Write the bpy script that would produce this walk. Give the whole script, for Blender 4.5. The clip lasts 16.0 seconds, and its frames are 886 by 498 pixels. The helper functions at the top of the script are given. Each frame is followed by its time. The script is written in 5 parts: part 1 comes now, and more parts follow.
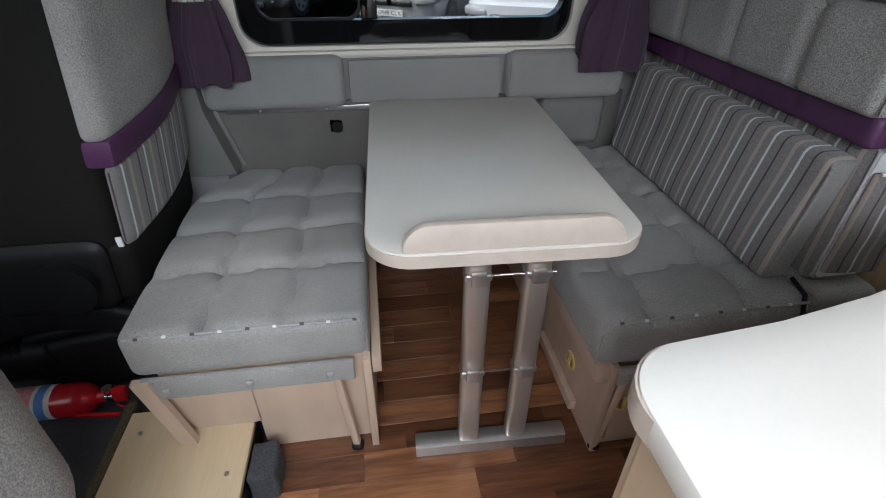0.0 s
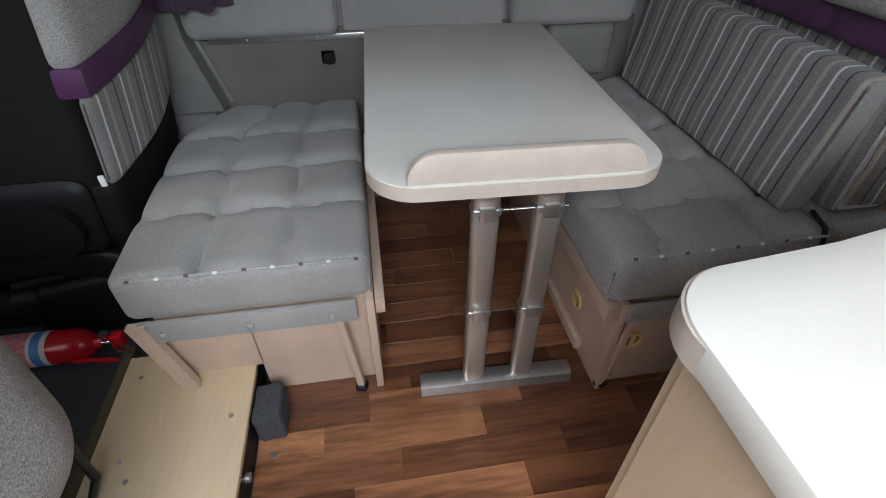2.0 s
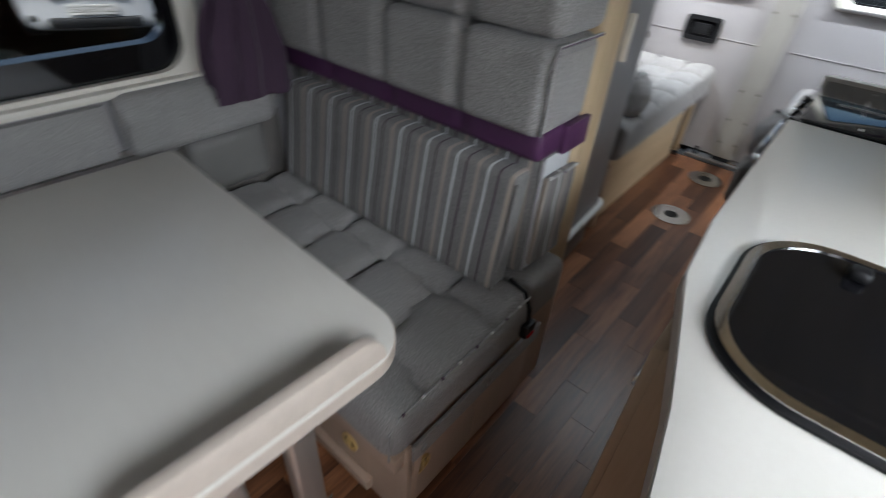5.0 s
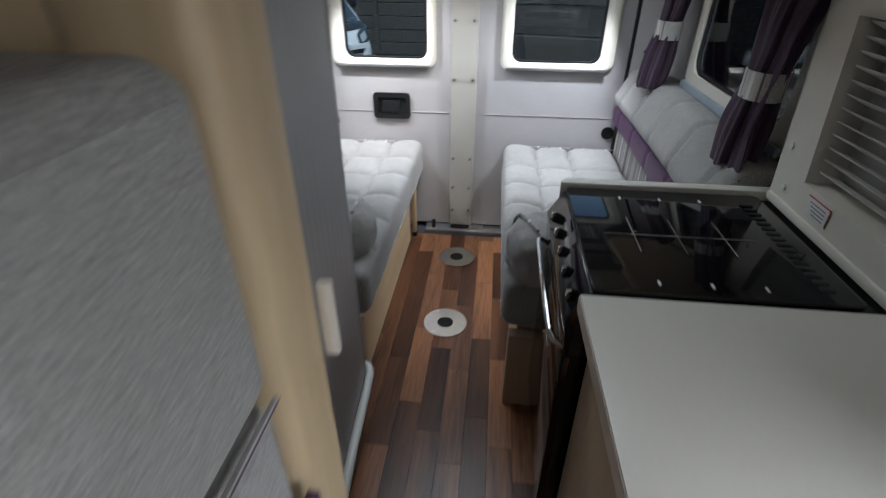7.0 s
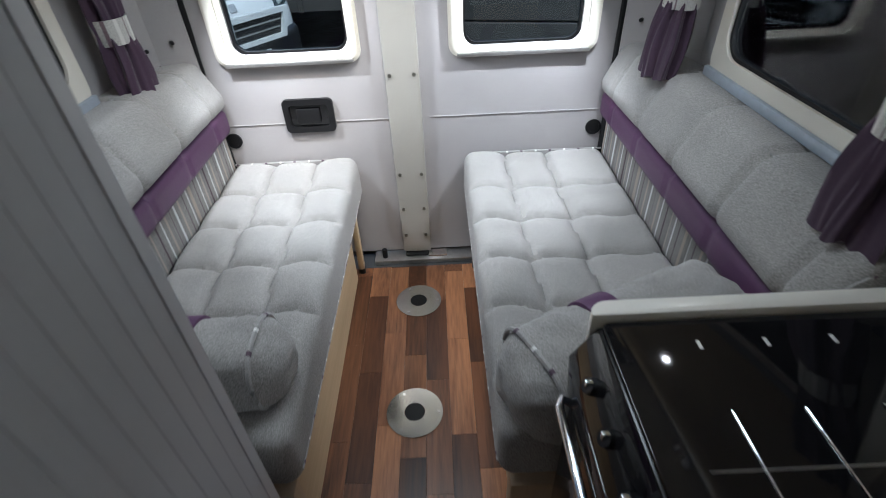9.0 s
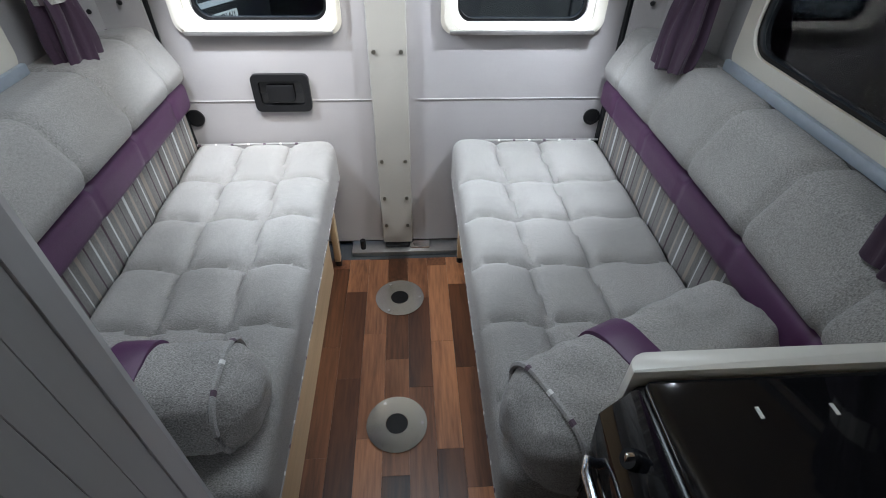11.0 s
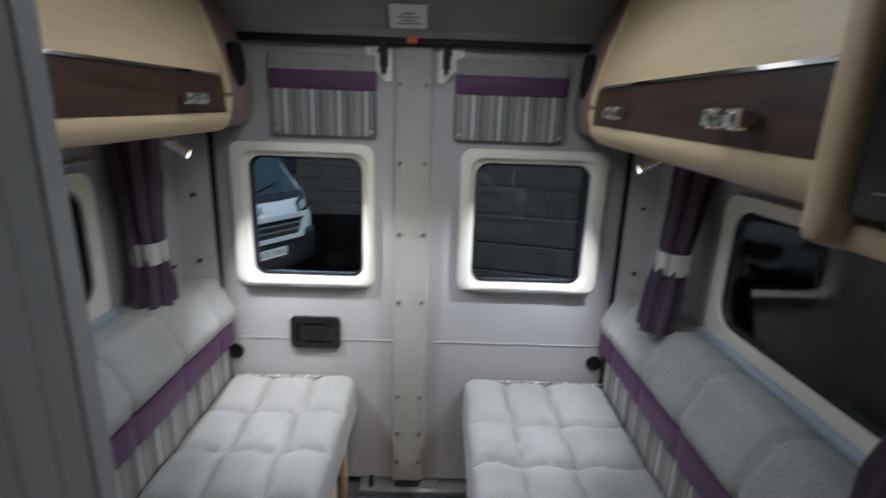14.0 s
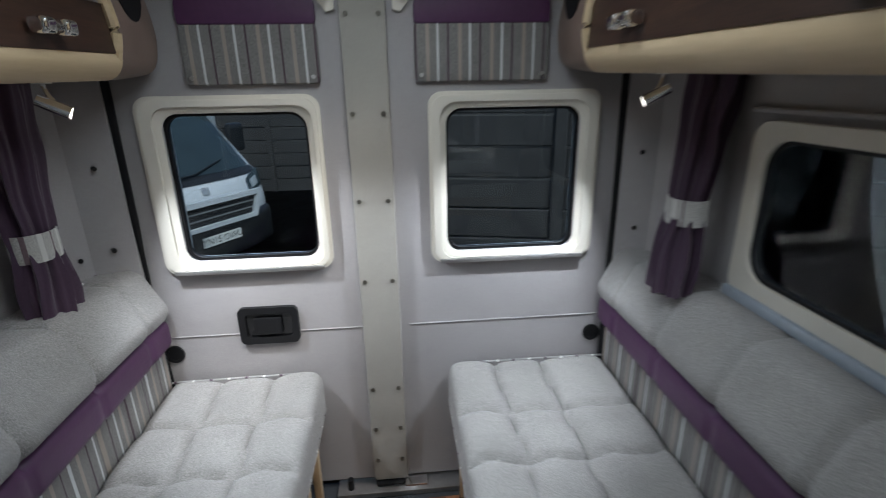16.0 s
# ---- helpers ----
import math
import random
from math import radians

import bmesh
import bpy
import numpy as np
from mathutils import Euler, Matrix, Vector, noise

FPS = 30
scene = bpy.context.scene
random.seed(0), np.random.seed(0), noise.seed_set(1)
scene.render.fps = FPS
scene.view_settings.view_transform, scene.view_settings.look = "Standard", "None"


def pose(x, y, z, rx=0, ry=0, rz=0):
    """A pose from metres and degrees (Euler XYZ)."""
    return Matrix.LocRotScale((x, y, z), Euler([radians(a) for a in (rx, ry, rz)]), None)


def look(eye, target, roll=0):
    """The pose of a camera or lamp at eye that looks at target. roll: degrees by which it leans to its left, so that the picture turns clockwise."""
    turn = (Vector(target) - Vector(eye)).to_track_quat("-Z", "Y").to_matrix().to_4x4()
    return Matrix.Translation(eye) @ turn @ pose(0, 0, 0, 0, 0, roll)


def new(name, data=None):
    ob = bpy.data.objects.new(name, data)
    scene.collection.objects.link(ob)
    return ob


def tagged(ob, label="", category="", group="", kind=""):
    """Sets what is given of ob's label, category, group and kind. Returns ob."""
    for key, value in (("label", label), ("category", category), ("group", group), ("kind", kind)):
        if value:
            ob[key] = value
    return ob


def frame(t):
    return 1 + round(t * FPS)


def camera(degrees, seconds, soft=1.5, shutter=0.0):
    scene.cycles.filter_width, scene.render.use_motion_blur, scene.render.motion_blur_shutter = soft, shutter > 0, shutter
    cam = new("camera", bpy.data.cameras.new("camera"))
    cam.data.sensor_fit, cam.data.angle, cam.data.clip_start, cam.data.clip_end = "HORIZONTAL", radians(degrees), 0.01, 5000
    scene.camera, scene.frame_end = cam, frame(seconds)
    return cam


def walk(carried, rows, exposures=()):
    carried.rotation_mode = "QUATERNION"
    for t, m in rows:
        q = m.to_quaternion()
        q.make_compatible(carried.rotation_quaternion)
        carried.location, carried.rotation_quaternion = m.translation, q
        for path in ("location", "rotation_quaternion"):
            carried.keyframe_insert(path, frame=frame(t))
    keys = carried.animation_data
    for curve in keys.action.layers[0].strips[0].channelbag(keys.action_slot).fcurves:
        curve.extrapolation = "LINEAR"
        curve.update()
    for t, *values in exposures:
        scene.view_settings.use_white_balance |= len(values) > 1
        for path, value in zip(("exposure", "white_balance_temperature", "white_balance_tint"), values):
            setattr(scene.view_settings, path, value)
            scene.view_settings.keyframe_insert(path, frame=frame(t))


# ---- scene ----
cam = camera(85.0, 16.0, soft=0.9, shutter=0.6)
PATH = [
    (0, (1.221, 1.439, 1.244), (1.47, 3.073, 0.117), 0.5),
    (0.5, (1.228, 1.437, 1.239), (1.5, 3.064, 0.108), 1.5),
    (1, (1.218, 1.44, 1.23), (1.473, 3.049, 0.068), 1.7),
    (1.5, (1.208, 1.455, 1.202), (1.456, 2.986, -0.061), 1.6),
    (2, (1.204, 1.472, 1.187), (1.453, 2.975, -0.109), 0.3),
    (2.5, (1.204, 1.484, 1.186), (1.523, 2.957, -0.129), 1.7),
    (3, (1.195, 1.484, 1.185), (1.516, 2.949, -0.139), 1.5),
    (3.5, (1.206, 1.478, 1.192), (1.507, 2.973, -0.103), 2.4),
    (4, (1.237, 1.49, 1.209), (1.683, 2.994, -0.031), 3.0),
    (4.5, (1.294, 1.607, 1.235), (2.103, 3.008, 0.059), 4.5),
    (5, (1.336, 1.785, 1.349), (2.583, 2.771, 0.136), 4.1),
    (5.2, (1.372, 1.821, 1.378), (2.694, 2.698, 0.161), 3.2),
    (7.3, (2.272, 2.062, 1.457), (3.971, 2.145, 0.405), -0.8),
    (7.5, (2.369, 2.052, 1.465), (4.06, 2.068, 0.398), -1.3),
    (8, (2.576, 2.086, 1.487), (4.22, 1.898, 0.363), 2.7),
    (8.5, (2.718, 2.075, 1.474), (4.348, 1.992, 0.318), 0.3),
    (9, (2.824, 2.087, 1.468), (4.41, 2.095, 0.25), -2.9),
    (9.2, (2.882, 2.102, 1.465), (4.427, 2.028, 0.197), -1.4),
    (11.3, (2.996, 2.154, 1.451), (4.506, 2.039, 0.145), 1.4),
    (11.5, (2.99, 2.161, 1.457), (4.537, 2.041, 0.194), 1.4),
    (12, (2.98, 2.156, 1.489), (4.669, 2.074, 0.421), 1.5),
    (12.5, (2.972, 2.156, 1.557), (4.796, 2.12, 0.736), 3.1),
    (13, (2.919, 2.146, 1.586), (4.794, 2.279, 0.904), 1.0),
    (13.5, (2.886, 2.133, 1.593), (4.77, 2.345, 0.955), 1.1),
    (14, (2.882, 2.123, 1.596), (4.812, 2.094, 1.071), 2.0),
    (14.5, (2.881, 2.106, 1.594), (4.804, 1.776, 1.156), 2.6),
    (15, (2.9, 2.104, 1.573), (4.796, 1.761, 1.038), 1.6),
    (15.5, (2.973, 2.126, 1.531), (4.859, 1.79, 0.956), 0.8),
    (16, (3.154, 2.137, 1.508), (5.039, 1.968, 0.864), -1.0),
]
walk(cam, [(t, look(eye, target, roll)) for t, eye, target, roll in PATH], exposures=[(0, 0.65), (4, 0.65), (5, 0.5), (7.5, 0.62), (9.2, 0.76), (11.5, 0.48), (12.5, 0.33), (13.2, 0.28), (14.3, 0.06), (16, 0.06)])

# ---- light ----
world = bpy.data.worlds.new("overcast_sky")
scene.world = world
world.use_nodes = True
wn = world.node_tree.nodes
sky = wn.new("ShaderNodeTexSky")
sky.sky_type, sky.sun_disc = "NISHITA", False
sky.sun_elevation, sky.sun_rotation, sky.dust_density = radians(57), radians(239), 4.0
world.node_tree.links.new(sky.outputs[0], wn["Background"].inputs[0])
wn["Background"].inputs[1].default_value = 0.15
sun = new("sun", bpy.data.lights.new("sun", "SUN"))
sun.data.energy, sun.data.angle, sun.data.color = 2.0, radians(25), (1, 0.97, 0.93)
sun.matrix_world = look((-5, -3, 9), (0, 0, 0))


def area_lamp(name, eye, target, w, h, watts, color=(1, 1, 1), spread=180):
    lamp = new(name, bpy.data.lights.new(name, "AREA"))
    lamp.data.shape, lamp.data.size, lamp.data.size_y = "RECTANGLE", w, h
    lamp.data.energy, lamp.data.color, lamp.data.spread = watts, color, radians(spread)
    lamp.matrix_world = look(eye, target)
    return lamp


# daylight outside the open sliding door and in the roof light
area_lamp("door_daylight", (1.25, 0.45, 2.10), (1.62, 2.0, 0.45), 1.3, 1.1, 62, (0.82, 0.91, 1.0))
# fill lamp in an added, unseen window, to brighten worktop and seats
area_lamp("kitchen_fill", (1.98, 1.085, 1.24), (2.1, 2.2, 0.45), 0.62, 0.42, 3.2, (0.86, 0.91, 1.0), 110)
# weak fill lamp inside the walled-up cab, which has no glass
area_lamp("cab_fill", (-0.75, 2.2, 1.3), (1.0, 2.2, 0.6), 1.5, 0.7, 0.5, (0.80, 0.90, 1.0))
area_lamp("rooflight_daylight", (4.0, 2.19, 2.07), (4.0, 2.19, 0), 0.55, 0.55, 6.0, (0.80, 0.91, 1.0))


def lounge_spot(name, eye, target, watts, cone):
    """A small spot lamp: at a reading lamp, or added fill under a locker."""
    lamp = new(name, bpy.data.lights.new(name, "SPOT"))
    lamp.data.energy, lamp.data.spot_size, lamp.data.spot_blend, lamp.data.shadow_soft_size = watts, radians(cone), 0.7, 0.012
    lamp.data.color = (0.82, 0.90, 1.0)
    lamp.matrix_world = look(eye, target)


lounge_spot("reading_spot", (4.44, 2.885, 1.430), (4.63, 2.30, 0.50), 32.0, 90)
# weak spots at x 3.98 are added fill with no known source
lounge_spot("lounge_spot", (3.98, 2.82, 1.50), (4.10, 2.30, 0.4), 4.0, 120)
lounge_spot("reading_spot", (4.44, 1.510, 1.430), (4.63, 2.08, 0.50), 32.0, 90)
lounge_spot("lounge_spot", (3.98, 1.575, 1.50), (4.10, 2.10, 0.4), 4.0, 120)


# ---- materials ----
def material(name, color, rough=0.6, metal=0.0, grain=0, grain_mix=0.3, second=None, bump=0.0, bump_scale=400, stretch=(1, 1, 1), random_mix=0.0, sheen=0.0, stain=0.12, spec=0.5):
    """A surface with large faint stains, a finer grain and a fine relief."""
    m = bpy.data.materials.new(name)
    m.use_nodes = True
    n, l = m.node_tree.nodes, m.node_tree.links
    b = n["Principled BSDF"]
    b.inputs["Roughness"].default_value, b.inputs["Metallic"].default_value = rough, metal
    b.inputs["Sheen Weight"].default_value = sheen
    b.inputs["Specular IOR Level"].default_value = spec
    co = n.new("ShaderNodeTexCoord")
    mp = n.new("ShaderNodeMapping")
    mp.inputs["Scale"].default_value = stretch
    l.new(co.outputs["Object"], mp.inputs[0])
    col = n.new("ShaderNodeMix")
    col.data_type = "RGBA"
    col.inputs[6].default_value = (*color, 1)
    col.inputs[7].default_value = (*(second or [c * 0.6 for c in color]), 1)
    if grain:
        g = n.new("ShaderNodeTexNoise")
        g.inputs["Scale"].default_value, g.inputs["Detail"].default_value = grain, 5
        l.new(mp.outputs[0], g.inputs["Vector"])
        r = n.new("ShaderNodeMapRange")
        r.inputs[1].default_value, r.inputs[2].default_value, r.inputs[4].default_value = 0.35, 0.7, grain_mix
        l.new(g.outputs[0], r.inputs[0])
        l.new(r.outputs[0], col.inputs[0])
    else:
        col.inputs[0].default_value = 0
    big = n.new("ShaderNodeTexNoise")
    big.inputs["Scale"].default_value = 4.0
    l.new(co.outputs["Object"], big.inputs["Vector"])
    hsv = n.new("ShaderNodeHueSaturation")
    r2 = n.new("ShaderNodeMapRange")
    r2.inputs[1].default_value, r2.inputs[2].default_value = 0.3, 0.7
    r2.inputs[3].default_value, r2.inputs[4].default_value = 1 - stain, 1 + stain
    l.new(big.outputs[0], r2.inputs[0])
    l.new(r2.outputs[0], hsv.inputs["Value"])
    last = col.outputs[2]
    if random_mix:
        ob = n.new("ShaderNodeObjectInfo")
        ramp = n.new("ShaderNodeMapRange")
        ramp.inputs[3].default_value, ramp.inputs[4].default_value = 1 - random_mix, 1 + random_mix
        l.new(ob.outputs["Random"], ramp.inputs[0])
        h2 = n.new("ShaderNodeHueSaturation")
        l.new(ramp.outputs[0], h2.inputs["Value"])
        l.new(last, h2.inputs["Color"])
        last = h2.outputs[0]
    l.new(last, hsv.inputs["Color"])
    l.new(hsv.outputs[0], b.inputs["Base Color"])
    if bump:
        g = n.new("ShaderNodeTexNoise")
        g.inputs["Scale"].default_value = bump_scale
        l.new(mp.outputs[0], g.inputs["Vector"])
        bp = n.new("ShaderNodeBump")
        bp.inputs["Strength"].default_value, bp.inputs["Distance"].default_value = bump, 0.002
        l.new(g.outputs[0], bp.inputs["Height"])
        l.new(bp.outputs[0], b.inputs["Normal"])
    return m


def woven(name, dark, light, scale=680, rough=0.95, bands=None, axis=0, pitch=0.1, wash=0.1):
    """Cloth with a fine crossed weave; bands are (start, end, colour) of one repeat along an axis."""
    m = bpy.data.materials.new(name)
    m.use_nodes = True
    n, l = m.node_tree.nodes, m.node_tree.links
    b = n["Principled BSDF"]
    b.inputs["Roughness"].default_value = rough
    b.inputs["Sheen Weight"].default_value = 0.15
    co = n.new("ShaderNodeTexCoord")
    threads = []
    for k in range(2):
        mp = n.new("ShaderNodeMapping")
        mp.inputs["Rotation"].default_value = (0.6, 0.5, 0.785) if k else (0.6, 0.5, -0.785)
        mp.inputs["Scale"].default_value = (1, 0.45, 0.45)
        l.new(co.outputs["Object"], mp.inputs[0])
        w = n.new("ShaderNodeTexNoise")
        w.inputs["Scale"].default_value, w.inputs["Detail"].default_value = scale, 2
        l.new(mp.outputs[0], w.inputs["Vector"])
        threads.append(w)
    mx = n.new("ShaderNodeMath")
    mx.operation = "ADD"
    l.new(threads[0].outputs[0], mx.inputs[0])
    l.new(threads[1].outputs[0], mx.inputs[1])
    nz = n.new("ShaderNodeTexNoise")
    nz.inputs["Scale"].default_value, nz.inputs["Detail"].default_value = 260, 3
    l.new(co.outputs["Object"], nz.inputs["Vector"])
    add = n.new("ShaderNodeMath")
    add.operation = "MULTIPLY_ADD"
    add.inputs[1].default_value = 0.12
    l.new(nz.outputs[0], add.inputs[0])
    l.new(mx.outputs[0], add.inputs[2])
    rg = n.new("ShaderNodeMapRange")
    rg.inputs[1].default_value, rg.inputs[2].default_value = 0.82, 1.34
    l.new(add.outputs[0], rg.inputs[0])
    col = n.new("ShaderNodeMix")
    col.data_type = "RGBA"
    col.inputs[6].default_value, col.inputs[7].default_value = (*dark, 1), (*light, 1)
    l.new(rg.outputs[0], col.inputs[0])
    last = col.outputs[2]
    if bands:
        sep = n.new("ShaderNodeSeparateXYZ")
        l.new(co.outputs["Object"], sep.inputs[0])
        wrap = n.new("ShaderNodeMath")
        wrap.operation = "WRAP"
        wrap.inputs[1].default_value, wrap.inputs[2].default_value = pitch, 0.0
        l.new(sep.outputs[axis], wrap.inputs[0])
        for start, end, color in bands:
            lo = n.new("ShaderNodeMath")
            lo.operation = "COMPARE"
            lo.inputs[1].default_value, lo.inputs[2].default_value = (start + end) / 2, (end - start) / 2
            l.new(wrap.outputs[0], lo.inputs[0])
            soft = n.new("ShaderNodeMath")
            soft.operation = "MULTIPLY"
            soft.inputs[1].default_value = 0.85
            l.new(lo.outputs[0], soft.inputs[0])
            mixed = n.new("ShaderNodeMix")
            mixed.data_type = "RGBA"
            mixed.inputs[7].default_value = (*color, 1)
            l.new(soft.outputs[0], mixed.inputs[0])
            l.new(last, mixed.inputs[6])
            last = mixed.outputs[2]
    big = n.new("ShaderNodeTexNoise")
    big.inputs["Scale"].default_value = 5
    l.new(co.outputs["Object"], big.inputs["Vector"])
    r2 = n.new("ShaderNodeMapRange")
    r2.inputs[1].default_value, r2.inputs[2].default_value = 0.3, 0.7
    r2.inputs[3].default_value, r2.inputs[4].default_value = 1 - wash, 1 + wash
    l.new(big.outputs[0], r2.inputs[0])
    hsv = n.new("ShaderNodeHueSaturation")
    l.new(r2.outputs[0], hsv.inputs["Value"])
    l.new(last, hsv.inputs["Color"])
    l.new(hsv.outputs[0], b.inputs["Base Color"])
    bp = n.new("ShaderNodeBump")
    bp.inputs["Strength"].default_value, bp.inputs["Distance"].default_value = 0.45, 0.001
    l.new(add.outputs[0], bp.inputs["Height"])
    l.new(bp.outputs[0], b.inputs["Normal"])
    return m


def wood(name, light, dark, axis=0, grain=9.0, rough=0.45, random_mix=0.0, mix=0.6):
    """Straight wood grain that runs along an axis."""
    m = bpy.data.materials.new(name)
    m.use_nodes = True
    n, l = m.node_tree.nodes, m.node_tree.links
    b = n["Principled BSDF"]
    b.inputs["Roughness"].default_value = rough
    co = n.new("ShaderNodeTexCoord")
    mp = n.new("ShaderNodeMapping")
    s = [1.0, 1.0, 1.0]
    s[axis] = 0.09
    mp.inputs["Scale"].default_value = s
    src = co.outputs["Object"]
    if random_mix:
        ob = n.new("ShaderNodeObjectInfo")
        off = n.new("ShaderNodeVectorMath")
        off.operation = "MULTIPLY_ADD"
        off.inputs[1].default_value = (37, 53, 19)
        l.new(ob.outputs["Random"], off.inputs[0])
        l.new(src, off.inputs[2])
        src = off.outputs[0]
    l.new(src, mp.inputs[0])
    broad = n.new("ShaderNodeTexNoise")
    broad.inputs["Scale"].default_value, broad.inputs["Detail"].default_value, broad.inputs["Distortion"].default_value = grain, 6, 1.2
    fine = n.new("ShaderNodeTexNoise")
    fine.inputs["Scale"].default_value, fine.inputs["Detail"].default_value = grain * 14, 4
    for t in (broad, fine):
        l.new(mp.outputs[0], t.inputs["Vector"])
    add = n.new("ShaderNodeMath")
    add.operation = "MULTIPLY_ADD"
    add.inputs[1].default_value = 0.5
    l.new(fine.outputs[0], add.inputs[0])
    l.new(broad.outputs[0], add.inputs[2])
    rg = n.new("ShaderNodeMapRange")
    rg.inputs[1].default_value, rg.inputs[2].default_value, rg.inputs[4].default_value = 0.55, 0.98, mix
    l.new(add.outputs[0], rg.inputs[0])
    col = n.new("ShaderNodeMix")
    col.data_type = "RGBA"
    col.inputs[6].default_value, col.inputs[7].default_value = (*light, 1), (*dark, 1)
    l.new(rg.outputs[0], col.inputs[0])
    last = col.outputs[2]
    if random_mix:
        ramp = n.new("ShaderNodeValToRGB")
        ramp.color_ramp.elements[0].color = (0.30, 0.25, 0.23, 1)
        ramp.color_ramp.elements[1].color = (1.7, 1.75, 1.7, 1)
        mid = ramp.color_ramp.elements.new(0.45)
        mid.color = (0.9, 0.86, 0.82, 1)
        l.new(ob.outputs["Random"], ramp.inputs[0])
        mu = n.new("ShaderNodeMix")
        mu.data_type, mu.blend_type = "RGBA", "MULTIPLY"
        mu.inputs[0].default_value = random_mix
        l.new(last, mu.inputs[6])
        l.new(ramp.outputs[0], mu.inputs[7])
        last = mu.outputs[2]
    l.new(last, b.inputs["Base Color"])
    bp = n.new("ShaderNodeBump")
    bp.inputs["Strength"].default_value, bp.inputs["Distance"].default_value = 0.08, 0.001
    l.new(add.outputs[0], bp.inputs["Height"])
    l.new(bp.outputs[0], b.inputs["Normal"])
    return m


def glass(name, tint, gloss=0.12):
    """A thin tinted pane: clear through, with a faint mirror on it."""
    m = bpy.data.materials.new(name)
    m.use_nodes = True
    n, l = m.node_tree.nodes, m.node_tree.links
    n.remove(n["Principled BSDF"])
    tr, gl, mx, fr = n.new("ShaderNodeBsdfTransparent"), n.new("ShaderNodeBsdfGlossy"), n.new("ShaderNodeMixShader"), n.new("ShaderNodeFresnel")
    tr.inputs[0].default_value = (*tint, 1)
    gl.inputs["Roughness"].default_value = 0.02
    fr.inputs[0].default_value = 1.45
    l.new(fr.outputs[0], mx.inputs[0])
    l.new(tr.outputs[0], mx.inputs[1])
    l.new(gl.outputs[0], mx.inputs[2])
    l.new(mx.outputs[0], n["Material Output"].inputs[0])
    return m


def glow(name, color, strength):
    m = bpy.data.materials.new(name)
    m.use_nodes = True
    b = m.node_tree.nodes["Principled BSDF"]
    b.inputs["Base Color"].default_value = (*color, 1)
    b.inputs["Emission Color"].default_value, b.inputs["Emission Strength"].default_value = (*color, 1), strength
    return m


GREY_D, GREY_L = (0.172, 0.165, 0.158), (0.425, 0.410, 0.395)
cloth = woven("grey_weave", GREY_D, GREY_L)
BANDS = [(0.004, 0.0095, (0.045, 0.014, 0.03)), (0.034, 0.041, (0.62, 0.63, 0.63)), (0.062, 0.073, (0.34, 0.285, 0.24))]
stripes_x = woven("striped_cloth_lengthwise", (0.13, 0.125, 0.12), (0.25, 0.24, 0.228), bands=BANDS, axis=0, pitch=0.096)
stripes_y = woven("striped_cloth_crosswise", (0.13, 0.125, 0.12), (0.25, 0.24, 0.228), bands=BANDS, axis=1, pitch=0.096)
lining = woven("wall_lining_cloth", (0.275, 0.260, 0.260), (0.45, 0.428, 0.426), scale=1800, wash=0.04)
purple = material("purple_leatherette", (0.080, 0.027, 0.080), 0.45, grain=60, grain_mix=0.25, bump=0.2, bump_scale=500)
purple_cloth = material("purple_curtain_cloth", (0.052, 0.025, 0.050), 0.85, grain=200, grain_mix=0.35, bump=0.3, bump_scale=900, sheen=0.2)
oak = wood("light_oak", (0.60, 0.46, 0.29), (0.42, 0.30, 0.17), axis=0, mix=0.55)
oak_y = wood("light_oak_across", (0.60, 0.46, 0.30), (0.44, 0.32, 0.19), axis=1, mix=0.55)
oak_z = wood("light_oak_upright", (0.60, 0.46, 0.29), (0.42, 0.30, 0.17), axis=2, mix=0.55)
walnut = wood("dark_walnut", (0.062, 0.030, 0.019), (0.014, 0.007, 0.005), axis=0, grain=22, rough=0.35, mix=0.9)
plank_wood = wood("walnut_plank", (0.27, 0.115, 0.055), (0.050, 0.018, 0.010), axis=0, grain=7, rough=0.34, random_mix=0.95, mix=0.95)
laminate = material("cream_laminate", (0.70, 0.665, 0.60), 0.32, grain=70, grain_mix=0.14, second=(0.60, 0.55, 0.48), stretch=(1, 0.25, 1), stain=0.03)
edging = material("cream_edging", (0.60, 0.51, 0.43), 0.4, grain=40, grain_mix=0.2)
worktop_m = material("cream_worktop", (0.74, 0.71, 0.65), 0.28, grain=90, grain_mix=0.12, second=(0.62, 0.58, 0.52), stain=0.02)
cream = material("cream_plastic", (0.72, 0.68, 0.60), 0.45, stain=0.04, grain=300, grain_mix=0.06)
white = material("white_plastic", (0.78, 0.77, 0.74), 0.4, stain=0.04, grain=300, grain_mix=0.06)
black = material("black_plastic", (0.008, 0.008, 0.009), 0.5, spec=0.3, grain=200, grain_mix=0.3, bump=0.15, bump_scale=700)
rubber = material("dark_rubber_mat", (0.05, 0.055, 0.062), 0.75, grain=90, grain_mix=0.4, bump=0.4, bump_scale=600)
seat_shell = material("dark_brown_seat_plastic", (0.009, 0.008, 0.007), 0.75, spec=0.2, grain=200, grain_mix=0.3)
steel = material("brushed_aluminium", (0.55, 0.54, 0.53), 0.35, metal=0.9, grain=60, grain_mix=0.25, stretch=(1, 1, 0.1))
champagne = material("champagne_aluminium", (0.50, 0.44, 0.39), 0.38, metal=0.75, grain=60, grain_mix=0.2, stretch=(1, 1, 0.1))
chrome = material("chrome", (0.85, 0.85, 0.86), 0.08, metal=1.0, stain=0.02)
gloss_black = material("black_glass", (0.006, 0.006, 0.007), 0.05, stain=0.1)
dull_glass = material("smoked_microwave_glass", (0.006, 0.006, 0.007), 0.12, spec=0.15)
